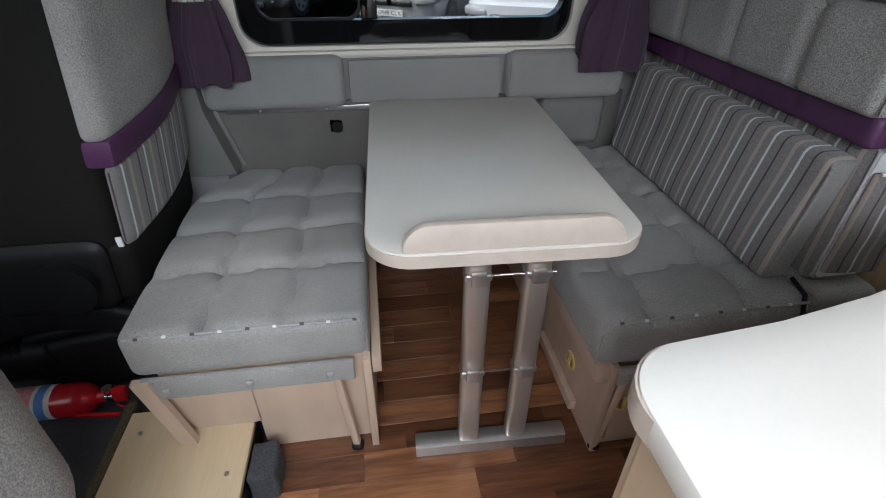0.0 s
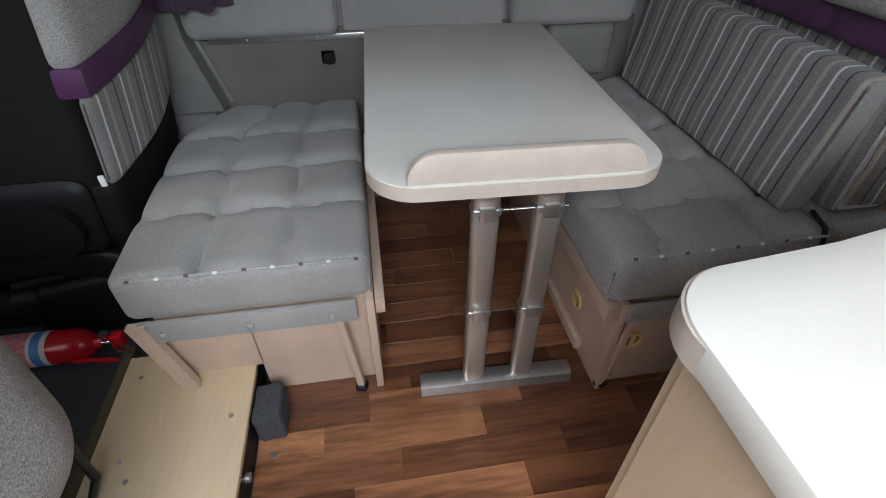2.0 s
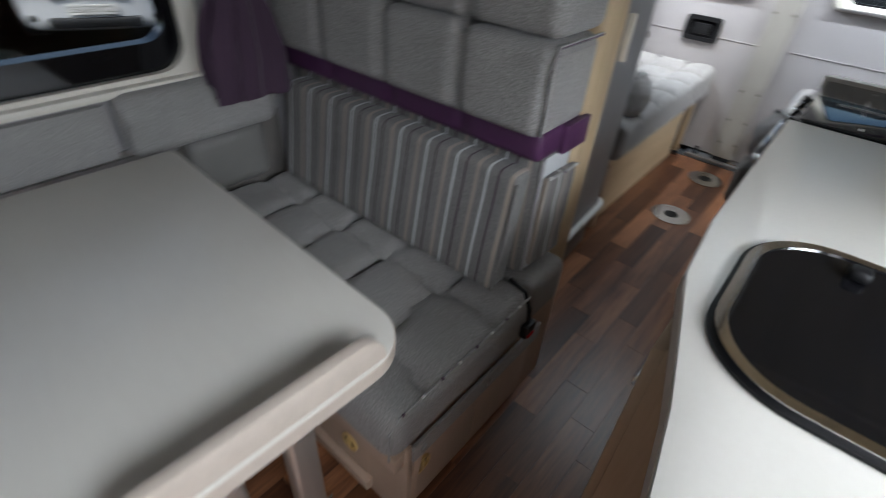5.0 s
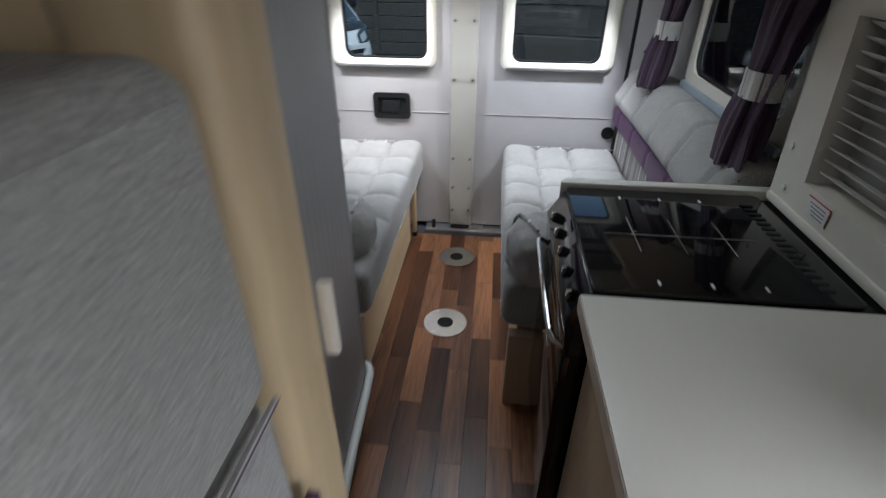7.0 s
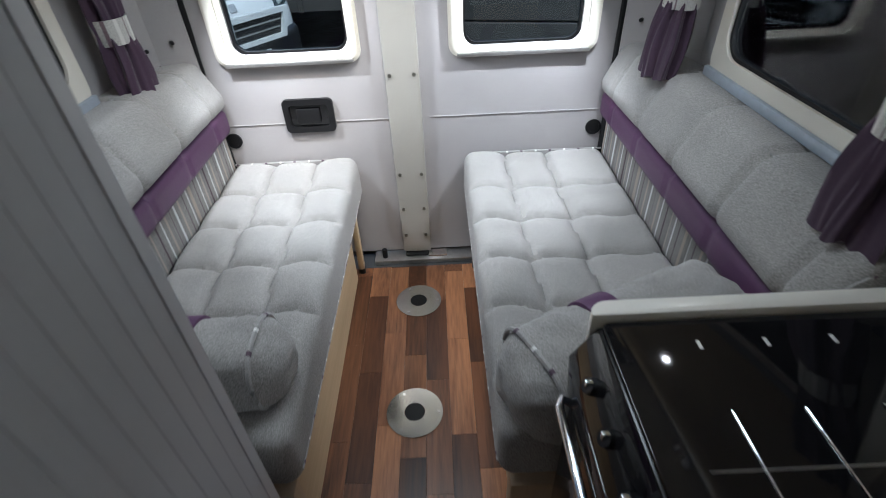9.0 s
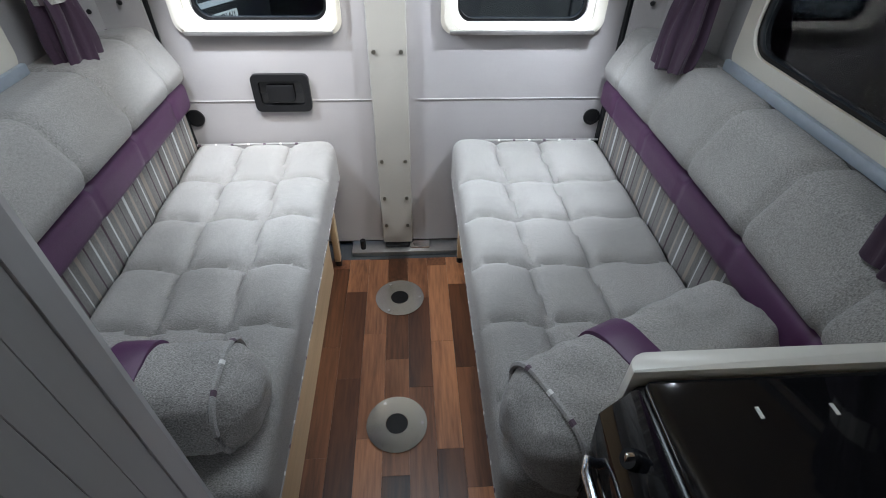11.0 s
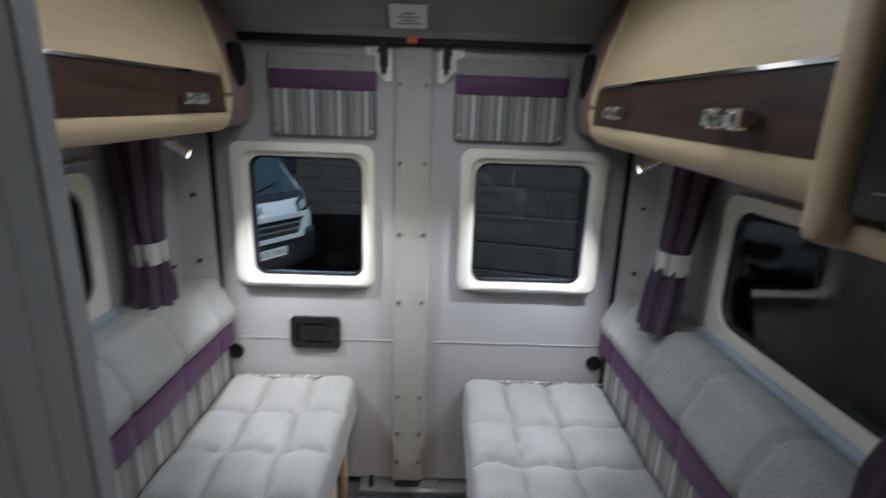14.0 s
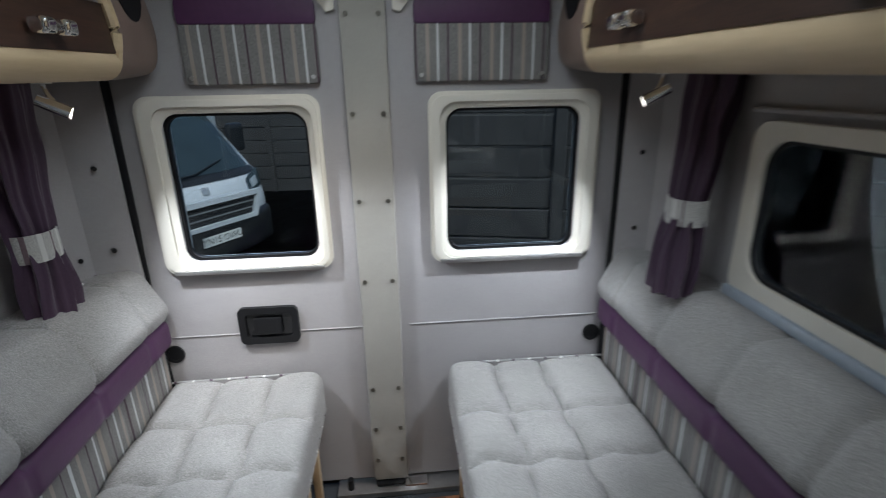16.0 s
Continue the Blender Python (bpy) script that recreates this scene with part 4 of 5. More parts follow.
part("pillar_liner", prism([(0.55, 0.47), (0.72, 0.47), (0.66, 0.70), (0.62, 1.5), (0.46, 1.5)], 1, -0.10, -0.001), liner_m := material("warm_grey_plastic", (0.20, 0.193, 0.182), 0.55, grain=300, grain_mix=0.15), liner)
part("pillar_ridge", tube([(0.73, -0.012, 0.47), (0.67, -0.012, 0.68)], 0.012, 8), liner_m, liner)
part("belt_slot", box(0.548, 0.575, -0.113, -0.10, 0.575, 0.625, 0.003), black, liner)
part("rear_liner", soft_box(1.86, 2.12, -0.06, -0.001, 0.5, 0.69, 0.03, 0.02), liner_m, liner)

part("lower_panel", box(0.66, 2.2, -0.012, -0.001, 0.3, 0.70), woven("taupe_wall_cloth", (0.115, 0.104, 0.093), (0.215, 0.197, 0.178), scale=900), liner, "dark taupe cloth wall panel")

big = thing("window_3", (0.0, FAR, 0.0), "black-framed sliding dinette window in a cream surround", "window", kind="structure")
wx0, wx1, wz0, wz1 = WF["x0"], WF["x1"], WF["z0"], WF["z1"]
part("surround", ring_prism(rounded(wx0 - 0.05, wx1 + 0.05, wz0 - 0.04, wz1 + 0.04, 0.05), rounded(wx0, wx1, wz0, wz1, 0.08), 1, -0.02, 0.012), cream, big)
part("frame", ring_prism(rounded(wx0 - 0.002, wx1 + 0.002, wz0 - 0.002, wz1 + 0.002, 0.08), rounded(wx0 + 0.055, wx1 - 0.03, wz0 + 0.075, wz1 - 0.05, 0.06), 1, 0.004, 0.05), gloss_black, big)
part("mullion", box(1.21, 1.265, 0.012, 0.045, wz0 + 0.06, wz1 - 0.04, 0.004), gloss_black, big)
part("inner_frame", ring_prism(rounded(wx0 + 0.053, 1.213, wz0 + 0.072, wz1 - 0.048, 0.05), rounded(wx0 + 0.063, 1.203, wz0 + 0.082, wz1 - 0.058, 0.045), 1, 0.016, 0.026), black, big)
for a, b in ((wx0 + 0.05, 1.215), (1.26, wx1 - 0.025)):
    part("pane", box(a, b, 0.028, 0.032, wz0 + 0.07, wz1 - 0.045), glass("dinette_glass", (0.78, 0.81, 0.82)), big).visible_shadow = False

# ---- cab ----
step = thing("step_box", (0.67, 1.80, 0.0), "light oak step box between cab and living area", "step")
part("top", box(-0.165, 0.172, -0.55, 0.60, 0.094, 0.112, 0.002), oak_y, step)
part("riser", box(0.155, 0.168, -0.55, 0.56, 0.0, 0.094), black, step)
for y in (0.25, 0.42, 0.02):
    part("bolt", rod((0.166, y, 0.05), (0.178, y, 0.05), 0.012, 10), steel, step)
for x, y in ((-0.12, 0.53), (0.12, 0.53), (-0.10, 0.3), (-0.07, 0.25), (0.13, 0.38)):
    part("screw_cap", rod((x, y, 0.111), (x, y, 0.114), 0.006, 8), steel, step)
edge = thing("carpet_edge", (0.485, 1.9, 0.0), "brown frayed carpet edge along the step box", "carpet")
part("strip", soft_box(-0.012, 0.018, -0.6, 0.55, 0.0, 0.108, 0.008, 0.02), material("brown_carpet", (0.045, 0.035, 0.018), 1.0, grain=200, grain_mix=0.7, second=(0.12, 0.10, 0.05), bump=1.0), edge)
mat_block = thing("carpet_offcut", (0.885, 2.215, 0.0), "charcoal carpet offcut standing on the step's side", "carpet")
part("offcut_block", soft_box(-0.04, 0.03, -0.055, 0.055, 0.0, 0.105, 0.012, 0.012, lambda p, n: (p[0] + 0.004 * noise.noise(Vector(p) * 60), p[1] + 0.004 * noise.noise(Vector(p) * 55), p[2] + 0.006 * noise.noise(Vector(p) * 50))), carpet, mat_block)
floor_screw = thing("floor_screw", (0.883, 2.121, 0.0), "small steel screw head in the floor", "screw")
part("head", rod((0, 0, 0), (0, 0, 0.006), 0.008, 10), steel, floor_screw)
structure("cab_floor", box(-0.95, 0.50, 1.16, 3.24, -0.012, 0.004), rubber, "dark blue-grey rubber cab floor", "floor")


def cab_back(p, n):
    """A seat back that swells and narrows to its foot."""
    k = (p[2] - 0.55) / 0.7
    return (p[0] + 0.10 * k * 0.55 + 0.01 * noise.noise(Vector(p) * 4), p[1] + (0.03 * k if n[1] < -0.3 else 0), p[2])


seat = thing("cab_seat", (0.0, 0.0, 0.0), "cab seat with grey back, purple band and striped lower cover", "seat", "cab seats")
CY0, CY1 = 2.60, 3.12


def seat_slab(z0, z1, x0=0.42, x1=0.60, step=0.02, slope=0.06, r=0.02):
    def sh(p, n):
        t = (p[1] - CY0) / (CY1 - CY0)
        bow = 0.035 * math.sin(math.pi * t)
        zz = p[2]
        return (p[0] + 0.13 * (zz - 0.79) + bow + 0.02 * t, p[1], zz + slope * (t - 0.5) * 1.0)
    return soft_box(x0, x1, CY0, CY1, z0, z1, r, step, sh)


part("back_pad", seat_slab(0.83, 1.45, 0.535, 0.603, r=0.03), cloth, seat)
part("band", seat_slab(0.775, 0.845, 0.54, 0.610, r=0.012), purple, seat, "purple leatherette band")
part("lower_cover", seat_slab(0.555, 0.785, 0.575, 0.603), stripes_y, seat, "striped lower cover")
part("lower_skirt", seat_slab(0.38, 0.56, 0.50, 0.592), seat_shell, seat)
part("shell", soft_box(0.20, 0.575, CY0 + 0.004, CY1 - 0.01, 0.40, 1.45, 0.05, 0.03, lambda p, n: (p[0] + 0.13 * (p[2] - 0.79), p[1] - 0.005, p[2])), seat_shell, seat)
part("recliner_cover", soft_box(0.16, 0.50, CY0 - 0.03, CY0 + 0.03, 0.33, 0.56, 0.05, 0.02, lambda p, n: (p[0] + 0.1 * (p[2] - 0.4), p[1], p[2])), black, seat, "black plastic recliner cover")
part("recliner_knob", rod((0.40, CY0 - 0.06, 0.44), (0.40, CY0 - 0.03, 0.44), 0.075, 24), black, seat)
part("cushion_pad", soft_box(-0.15, 0.42, CY0, CY1, 0.36, 0.50, 0.05, 0.03), cloth, seat)
part("pedestal", box(-0.1, 0.52, CY0 + 0.06, CY1, 0.004, 0.36, 0.02), black, seat)
part("slider_cover", soft_box(0.0, 0.55, CY0 + 0.01, CY0 + 0.06, 0.16, 0.28, 0.03, 0.02, lambda p, n: (p[0], p[1], p[2] + 0.08 * math.sin(p[0] * 6))), black, seat)
part("tag", soft_box(0.545, 0.56, CY0 - 0.014, CY0 - 0.006, 0.535, 0.565, 0.003, 0.006), paper, seat)
# handbrake and belt stalk beside the seat
brake = thing("handbrake", (0.36, 2.64, 0.004), "black plastic handbrake lever beside the cab seat", "handbrake")
part("base", soft_box(-0.20, 0.10, -0.035, 0.035, 0.0, 0.22, 0.03, 0.02, lambda p, n: (p[0], p[1], p[2] + 0.15 * p[0])), black, brake)
part("grip", tube([(-0.2, 0, 0.2), (-0.05, 0, 0.23), (0.09, 0, 0.26)], 0.022, 10), black, brake)
part("gaiter", soft_box(-0.34, -0.12, -0.05, 0.06, 0.10, 0.20, 0.04, 0.012, lambda p, n: (p[0], p[1], p[2] + 0.006 * math.sin(p[0] * 300))), black, brake)
# second cab seat
near_seat = thing("cab_seat", (0.0, 0.0, 0.0), "grey-backed cab seat beside the step, seen from behind", "seat", "cab seats")
part("back_pad", soft_box(0.24, 0.752, 1.42, 1.995, 0.42, 0.93, 0.13, 0.02, lambda p, n: (p[0] - 0.06 * (0.93 - p[2]) * 0.3, p[1], p[2])), cloth, near_seat)
part("base", box(0.02, 0.50, 1.45, 1.9, 0.004, 0.40, 0.03), black, near_seat)
part("adjuster_bar", tube([(0.60, 1.96, 0.40), (0.62, 2.0, 0.36), (0.60, 2.01, 0.22), (0.55, 2.0, 0.12), (0.40, 1.98, 0.11)], 0.009, 8), black, near_seat)
part("buckle", soft_box(0.60, 0.63, 1.95, 1.99, 0.36, 0.42, 0.006, 0.01), red_paint, near_seat, "red belt buckle")
# fire extinguisher on its side
ext = thing("fire_extinguisher", (0.25, 2.525, 0.055), "red fire extinguisher lying on the cab floor", "fire extinguisher")
prof = [(-0.20, 0.030), (-0.185, 0.046), (-0.165, 0.050), (0.04, 0.050), (0.07, 0.046), (0.09, 0.033), (0.10, 0.018), (0.118, 0.016)]
b = bmesh.new()
rings = [[b.verts.new((x, r * math.cos(k * 0.2618), r * math.sin(k * 0.2618))) for k in range(24)] for x, r in prof]
for r0, r1 in zip(rings, rings[1:]):
    for k in range(24):
        b.faces.new((r0[k], r0[(k + 1) % 24], r1[(k + 1) % 24], r1[k]))
b.faces.new(rings[0])
b.faces.new(rings[-1])
part("cylinder", b, red_paint, ext)
part("label", rod((-0.16, 0, 0), (-0.01, 0, 0), 0.0506, 24), paper, ext, "white printed label")
part("label_stripe", rod((-0.05, 0, 0), (-0.025, 0, 0), 0.0509, 24), blue_ink, ext)
part("label_panel", rod((-0.15, 0, 0), (-0.06, 0, 0), 0.0508, 24), material("pink_label", (0.62, 0.16, 0.17), 0.5, grain=80, grain_mix=0.5, second=(0.8, 0.6, 0.6)), ext)
part("valve", rod((0.115, 0, 0), (0.15, 0, 0), 0.014, 12), chrome, ext)
part("gauge", rod((0.13, 0, 0.012), (0.13, 0, 0.034), 0.014, 16), chrome, ext)
part("lever", prism([(0.12, -0.02), (0.165, -0.028), (0.172, -0.018), (0.06, 0.0), (0.05, -0.012)], 1, -0.062, -0.05, 0.002), red_paint, ext)
part("trigger", soft_box(0.145, 0.18, -0.02, 0.012, -0.012, 0.03, 0.006, 0.008), red_paint, ext)
part("safety_ring", tube([(0.175 + 0.018 * math.cos(a * 0.5236), -0.03, 0.0 + 0.02 * math.sin(a * 0.5236)) for a in range(12)], 0.002, 6, closed=True), red_paint, ext)


# ---- kitchen ----
KY = 1.838
top = thing("worktop", (0.0, 0.0, 0.0), "cream laminate kitchen worktop with a round corner", "worktop")


def front_line():
    pts = [(1.436, NEAR + 0.005)]
    for k in range(9):
        a = radians(180 - 82 * k / 8)
        pts.append((1.506 + 0.07 * math.cos(a), 1.676 + 0.07 * math.sin(a)))
    pts += [(1.63, 1.759), (1.76, 1.783), (1.88, 1.815), (2.015, 1.852), (2.2, 1.868), (2.872, 1.872), (2.872, NEAR + 0.005)]
    return pts


part("slab", prism(front_line()[::-1], 2, 0.866, 0.90, 0.002), worktop_m, top)
part("edge_band", prism([(x + (-0.002 if x < 1.6 else 0), y + 0.002) for x, y in front_line()[1:-1]] + [(2.872, 1.83), (1.9, 1.80), (1.6, 1.73), (1.445, 1.60)], 2, 0.8645, 0.896), edging, top)
# sink under a smoked glass lid
sink = thing("sink", (2.035, 1.54, 0.90), "sink under a smoked glass lid in a chrome rim", "sink")
oa = rounded(-0.205, 0.205, -0.24, 0.262, (0.13, 0.13, 0.08, 0.08), 10)
part("gasket", prism(oa, 2, 0.0008, 0.006), black, sink)
part("rim", ring_prism(rounded(-0.198, 0.198, -0.233, 0.255, (0.124, 0.124, 0.075, 0.075), 10), rounded(-0.182, 0.182, -0.217, 0.239, (0.11, 0.11, 0.06, 0.06), 10), 2, 0.006, 0.013), chrome, sink)
part("lid", prism(rounded(-0.183, 0.183, -0.218, 0.24, (0.11, 0.11, 0.06, 0.06), 10), 2, 0.0062, 0.0105), gloss_black, sink, "smoked glass lid")
part("lid_knob", soft_box(0.12, 0.15, 0.10, 0.13, 0.0106, 0.03, 0.008, 0.006), black, sink)
# base units
kitchen_oak = wood("kitchen_oak_upright", (0.56, 0.43, 0.30), (0.40, 0.285, 0.18), axis=2, mix=0.5)


def base_unit(x0, x1, y1, label, handle_z=None, curved=False):
    u = thing("kitchen_cabinet", (x0, NEAR, 0.0), label, "cabinet", "kitchen base units")
    w, d = x1 - x0, y1 - NEAR
    part("body", box(0, w, 0.005, d - 0.018, 0.0, 0.863), kitchen_oak, u)
    door = part("door", box(0.006, w - 0.006, d - 0.018, d, 0.06, 0.85, 0.003), kitchen_oak, u)
    if handle_z:
        part("handle", tube([(w / 2 - 0.04, d, handle_z), (w / 2 - 0.035, d + 0.022, handle_z), (w / 2 + 0.035, d + 0.022, handle_z), (w / 2 + 0.04, d, handle_z)], 0.005, 8), chrome, door)
    return u


first = base_unit(1.462, 1.88, 1.715, "light oak kitchen end cabinet below the worktop corner")
part("side_handle", soft_box(-0.02, 0.0, 0.36, 0.385, 0.60, 0.70, 0.004, 0.008), edging_wood, first, "beech finger handle")
base_unit(1.882, 2.37, KY, "light oak kitchen cabinet with a chrome handle", 0.55)
base_unit(2.372, 2.865, KY, "light oak kitchen cabinet with a chrome handle beside the cooker", 0.55)
# cooker
cooker = thing("cooker", (2.878, NEAR + 0.10, 0.0), "black glass-topped cooker with knobs and a chrome rail", "cooker")
d = 1.86 - NEAR - 0.10
part("body", box(0.0, 0.47, 0.02, d - 0.03, 0.02, 0.872), enamel, cooker)
part("glass_lid", prism(rounded(0.004, 0.468, 0.10, d - 0.012, 0.012), 2, 0.898, 0.906, 0.001), gloss_black, cooker, "black glass hob lid")
part("hob_tray", box(0.0, 0.47, 0.02, d - 0.008, 0.873, 0.896, 0.006), enamel, cooker)
part("control_panel", prism([(d - 0.03, 0.895), (d - 0.008, 0.893), (d + 0.03, 0.83), (d + 0.022, 0.735), (d - 0.03, 0.735)], 0, 0.0, 0.47, 0.002), gloss_black, cooker)
for k in range(5):
    x = 0.05 + 0.085 * k
    kn = part("knob", rod((x, d + 0.006, 0.846), (x, d + 0.024, 0.858), 0.016, 16, r2=0.013), enamel, cooker)
    part("pointer", box(x - 0.003, x + 0.003, d + 0.016, d + 0.028, 0.850, 0.868, 0.001), chrome, kn)
part("oven_door", box(0.006, 0.449, d - 0.028, d + 0.024, 0.20, 0.73, 0.008), gloss_black, cooker, "black glass oven door")
part("oven_rail", tube([(0.02, d + 0.02, 0.745), (0.02, d + 0.042, 0.76), (0.04, d + 0.05, 0.765), (0.415, d + 0.05, 0.765), (0.435, d + 0.042, 0.76), (0.435, d + 0.02, 0.745)], 0.008, 10), chrome, cooker, "chrome rail")
for y in (0.270, 0.371, 0.466):
    part("pan_support", rod((0.15, y, 0.9072), (0.304, y, 0.9072), 0.0016, 6), chrome, cooker)
part("cross_support", rod((0.226, 0.20, 0.9066), (0.226, 0.53, 0.9066), 0.0012, 6), steel, cooker)
for y in (0.258, 0.357, 0.456):
    for x in (0.03, 0.408):
        part("lid_mark", box(x, x + 0.016, y, y + 0.005, 0.906, 0.9072), paper, cooker)
for k in range(16):
    part("vent_slot", soft_box(0.04 + k * 0.024, 0.054 + k * 0.024, 0.135, 0.165, 0.9, 0.9085, 0.003, 0.01), black, cooker)
hob_edge = thing("hob_surround", (0.0, 0.0, 0.0), "cream worktop strip behind the cooker", "worktop")
part("strip", prism(rounded(3.352, 3.386, NEAR + 0.04, 1.862, (0.03, 0, 0, 0.0)), 2, 0.84, 0.918, 0.004), worktop_m, hob_edge)
part("end_board", box(3.352, 3.384, NEAR + 0.005, 1.84, 0.0, 0.838), kitchen_oak, hob_edge)
# louvred window panel behind the cooker
louvre = thing("window_4", (0.0, NEAR, 0.0), "cream kitchen window surround with white louvre slats", "window", kind="structure")
oa = [(2.30, 0.905), (3.352, 0.905), (3.402, 1.40), (2.30, 1.40)]
ia = [(2.40, 0.995), (3.235, 0.995), (3.285, 1.34), (2.40, 1.34)]
part("surround", ring_prism(oa, ia, 1, 0.002, 0.17), cream, louvre)
part("backing", prism(ia, 1, 0.08, 0.09), white, louvre)
for k in range(12):
    z = 1.0 + k * 0.028
    part("slat", prism([(0.10, z), (0.15, z + 0.022), (0.152, z + 0.026), (0.10, z + 0.006)], 0, 2.41, 3.228 + (z - 0.995) * 0.145), white, louvre)
part("upstand", box(2.30, 3.352, 0.0, 0.178, 0.902, 0.925, 0.006), cream, louvre)
for x, z in ((3.33, 1.05), (3.30, 0.955)):
    part("screw_cap", rod((x, 0.17, z), (x, 0.174, z), 0.008, 10), white, louvre)
notice = thing("warning_label", (3.155, NEAR + 0.172, 0.958), "small white label with a red border by the cooker", "label")
part("sticker", box(-0.04, 0.04, 0, 0.001, -0.016, 0.022), paper, notice)
part("border", box(-0.043, 0.043, 0, 0.0008, 0.022, 0.025), red_ink, notice)
part("border", box(-0.043, -0.04, 0, 0.0008, -0.016, 0.025), red_ink, notice)
for k in range(4):
    part("print_line", box(-0.03, 0.03 - 0.006 * k, 0.001, 0.0016, 0.012 - 0.008 * k, 0.0145 - 0.008 * k), grey_ink, notice)
# microwave in its wooden locker
mw = thing("microwave_locker", (0.0, 0.0, 0.0), "light oak locker around the microwave", "cabinet")
part("bottom", soft_box(2.62, 3.325, NEAR + 0.01, 1.768, 1.492, 1.523, 0.014, 0.03), oak, mw)
part("side", soft_box(3.288, 3.335, NEAR + 0.01, 1.782, 1.494, 1.99, 0.016, 0.015), oak_z, mw)
part("side", soft_box(2.60, 2.64, NEAR + 0.01, 1.775, 1.49, 1.99, 0.015, 0.03), oak_z, mw)
micro = thing("microwave", (2.64, 1.772, 1.525), "black microwave oven with a glass door and sticker", "microwave")
part("body", box(0, 0.645, -0.40, -0.02, 0, 0.40), enamel, micro)
part("door", box(0.005, 0.644, -0.018, 0.006, 0.002, 0.40, 0.006), dull_glass, micro, "black glass door")
part("door_trim", box(0.30, 0.62, 0.006, 0.008, 0.024, 0.0255), steel, micro)
st = part("sticker", box(0.43, 0.531, 0.0065, 0.0075, 0.020, 0.058), paper, micro, "white sticker with red print")
for k, w in enumerate((0.05, 0.085, 0.085, 0.085)):
    part("print_line", box(0.480 - w / 2, 0.480 + w / 2, 0.0076, 0.0080, 0.050 - 0.008 * k, 0.0525 - 0.008 * k), red_ink, st)
part("maker_badge", box(0.46, 0.53, 0.0065, 0.0075, 0.007, 0.013), steel, micro)
part("door_button", box(0.55, 0.565, 0.0065, 0.009, 0.03, 0.036, 0.001), chrome, micro)


# ---- overhead lockers ----
plain_prism = prism


def overhead(s, label):
    """s: +1 over the far sofa, -1 over the near one."""
    x0, x1 = (3.337, 4.43) if s < 0 else (3.36, 4.45)
    slant = 0.05 if s < 0 else 0.0
    ob = thing("overhead_locker", (0.0, CENTRE, 0.0), label, "cabinet", "overhead lockers")
    f = 0.552 if s < 0 else 0.592
    w = (FAR - CENTRE) - 0.005

    def prism(*args, **kw):
        """The near locker's front leans out and its lower lines dip a little towards the cab."""
        own = plain_prism(*args, **kw)
        for v in own.verts:
            if abs(v.co.y) < 0.8:
                v.co.y -= s * slant * max(0.0, 4.45 - v.co.x)
            if v.co.z < 1.9:
                v.co.z -= 0.025 * max(0.0, 4.45 - v.co.x)
        return own
    part("body", prism([(s * (f + 0.03), 1.585), (s * w, 1.585), (s * w, 1.985), (s * (f + 0.10), 1.985)], 0, x0, x1), oak, ob)
    roll = [(s * w, 1.53), (s * w, 1.585), (s * (f + 0.0), 1.590)] + [(s * (f + 0.045 - 0.05 * math.cos(radians(a))), 1.585 - 0.055 * math.sin(radians(a))) for a in range(10, 91, 16)]
    part("roll_front", prism(roll, 0, x0, x1 + 0.02), oak, ob, "rounded light oak lower edge")
    part("dark_band", prism([(s * (f - 0.003), 1.590), (s * (f + 0.03), 1.590), (s * (f + 0.03), 1.695), (s * (f + 0.008), 1.695)], 0, x0, x1), walnut, ob, "dark walnut band")
    part("band_trim", prism([(s * (f + 0.003), 1.695), (s * (f + 0.03), 1.695), (s * (f + 0.03), 1.702), (s * (f + 0.005), 1.702)], 0, x0, x1), chrome, ob)
    door = part("door", prism([(s * (f + 0.010), 1.703), (s * (f + 0.045), 1.703), (s * (f + 0.12), 1.98), (s * (f + 0.085), 1.98), (s * (f + 0.055), 1.87), (s * (f + 0.03), 1.80), (s * (f + 0.017), 1.75)], 0, x0, x1), oak, ob)
    for x in ((4.16, 3.60) if s < 0 else (4.21, 3.66)):
        h = part("handle", soft_box(x - 0.05, x + 0.05, s * f - 0.01, s * f + 0.005, 1.640, 1.662, 0.005, 0.008, lambda p, n: (p[0], p[1] - s * (0.012 + slant * (4.45 - p[0])), p[2] - 0.022 - 0.025 * (4.45 - p[0]))), chrome, ob, "chrome locker handle")
        for dx in (-0.032, 0.032):
            part("button", soft_box(x + dx - 0.018, x + dx + 0.018, min(s * (f - 0.04), s * (f - 0.005)), max(s * (f - 0.04), s * (f - 0.005)), 1.614, 1.644, 0.008, 0.006, lambda p, n: (p[0], p[1] - s * slant * (4.45 - p[0]), p[2] - 0.025 * (4.45 - p[0]))), chrome, h)
    outline = [(v.x, v.y) for v in smooth_line([(s * (f + 0.088), 1.985), (s * (f + 0.028), 1.82), (s * (f + 0.0), 1.70), (s * (f - 0.004), 1.62), (s * (f + 0.022), 1.555), (s * (f + 0.12), 1.535)], 5)]
    end = part("end_moulding", prism(outline + [(s * w, 1.53), (s * w, 1.985)], 0, x1 + 0.022, REAR - 0.03, 0.012), brown_plastic, ob, "mushroom brown end moulding")
    part("speaker", prism([(s * (f + 0.06) + 0.035 * math.cos(k * 0.3927), 1.735 + 0.055 * math.sin(k * 0.3927)) for k in range(16)], 0, x1 + 0.02, x1 + 0.025), black, end)
    part("speaker_face", prism([(4.57 + 0.055 * math.cos(k * 0.3927), 1.74 + 0.07 * math.sin(k * 0.3927)) for k in range(16)], 1, s * (f - 0.004), s * (f + 0.03)), black, end)
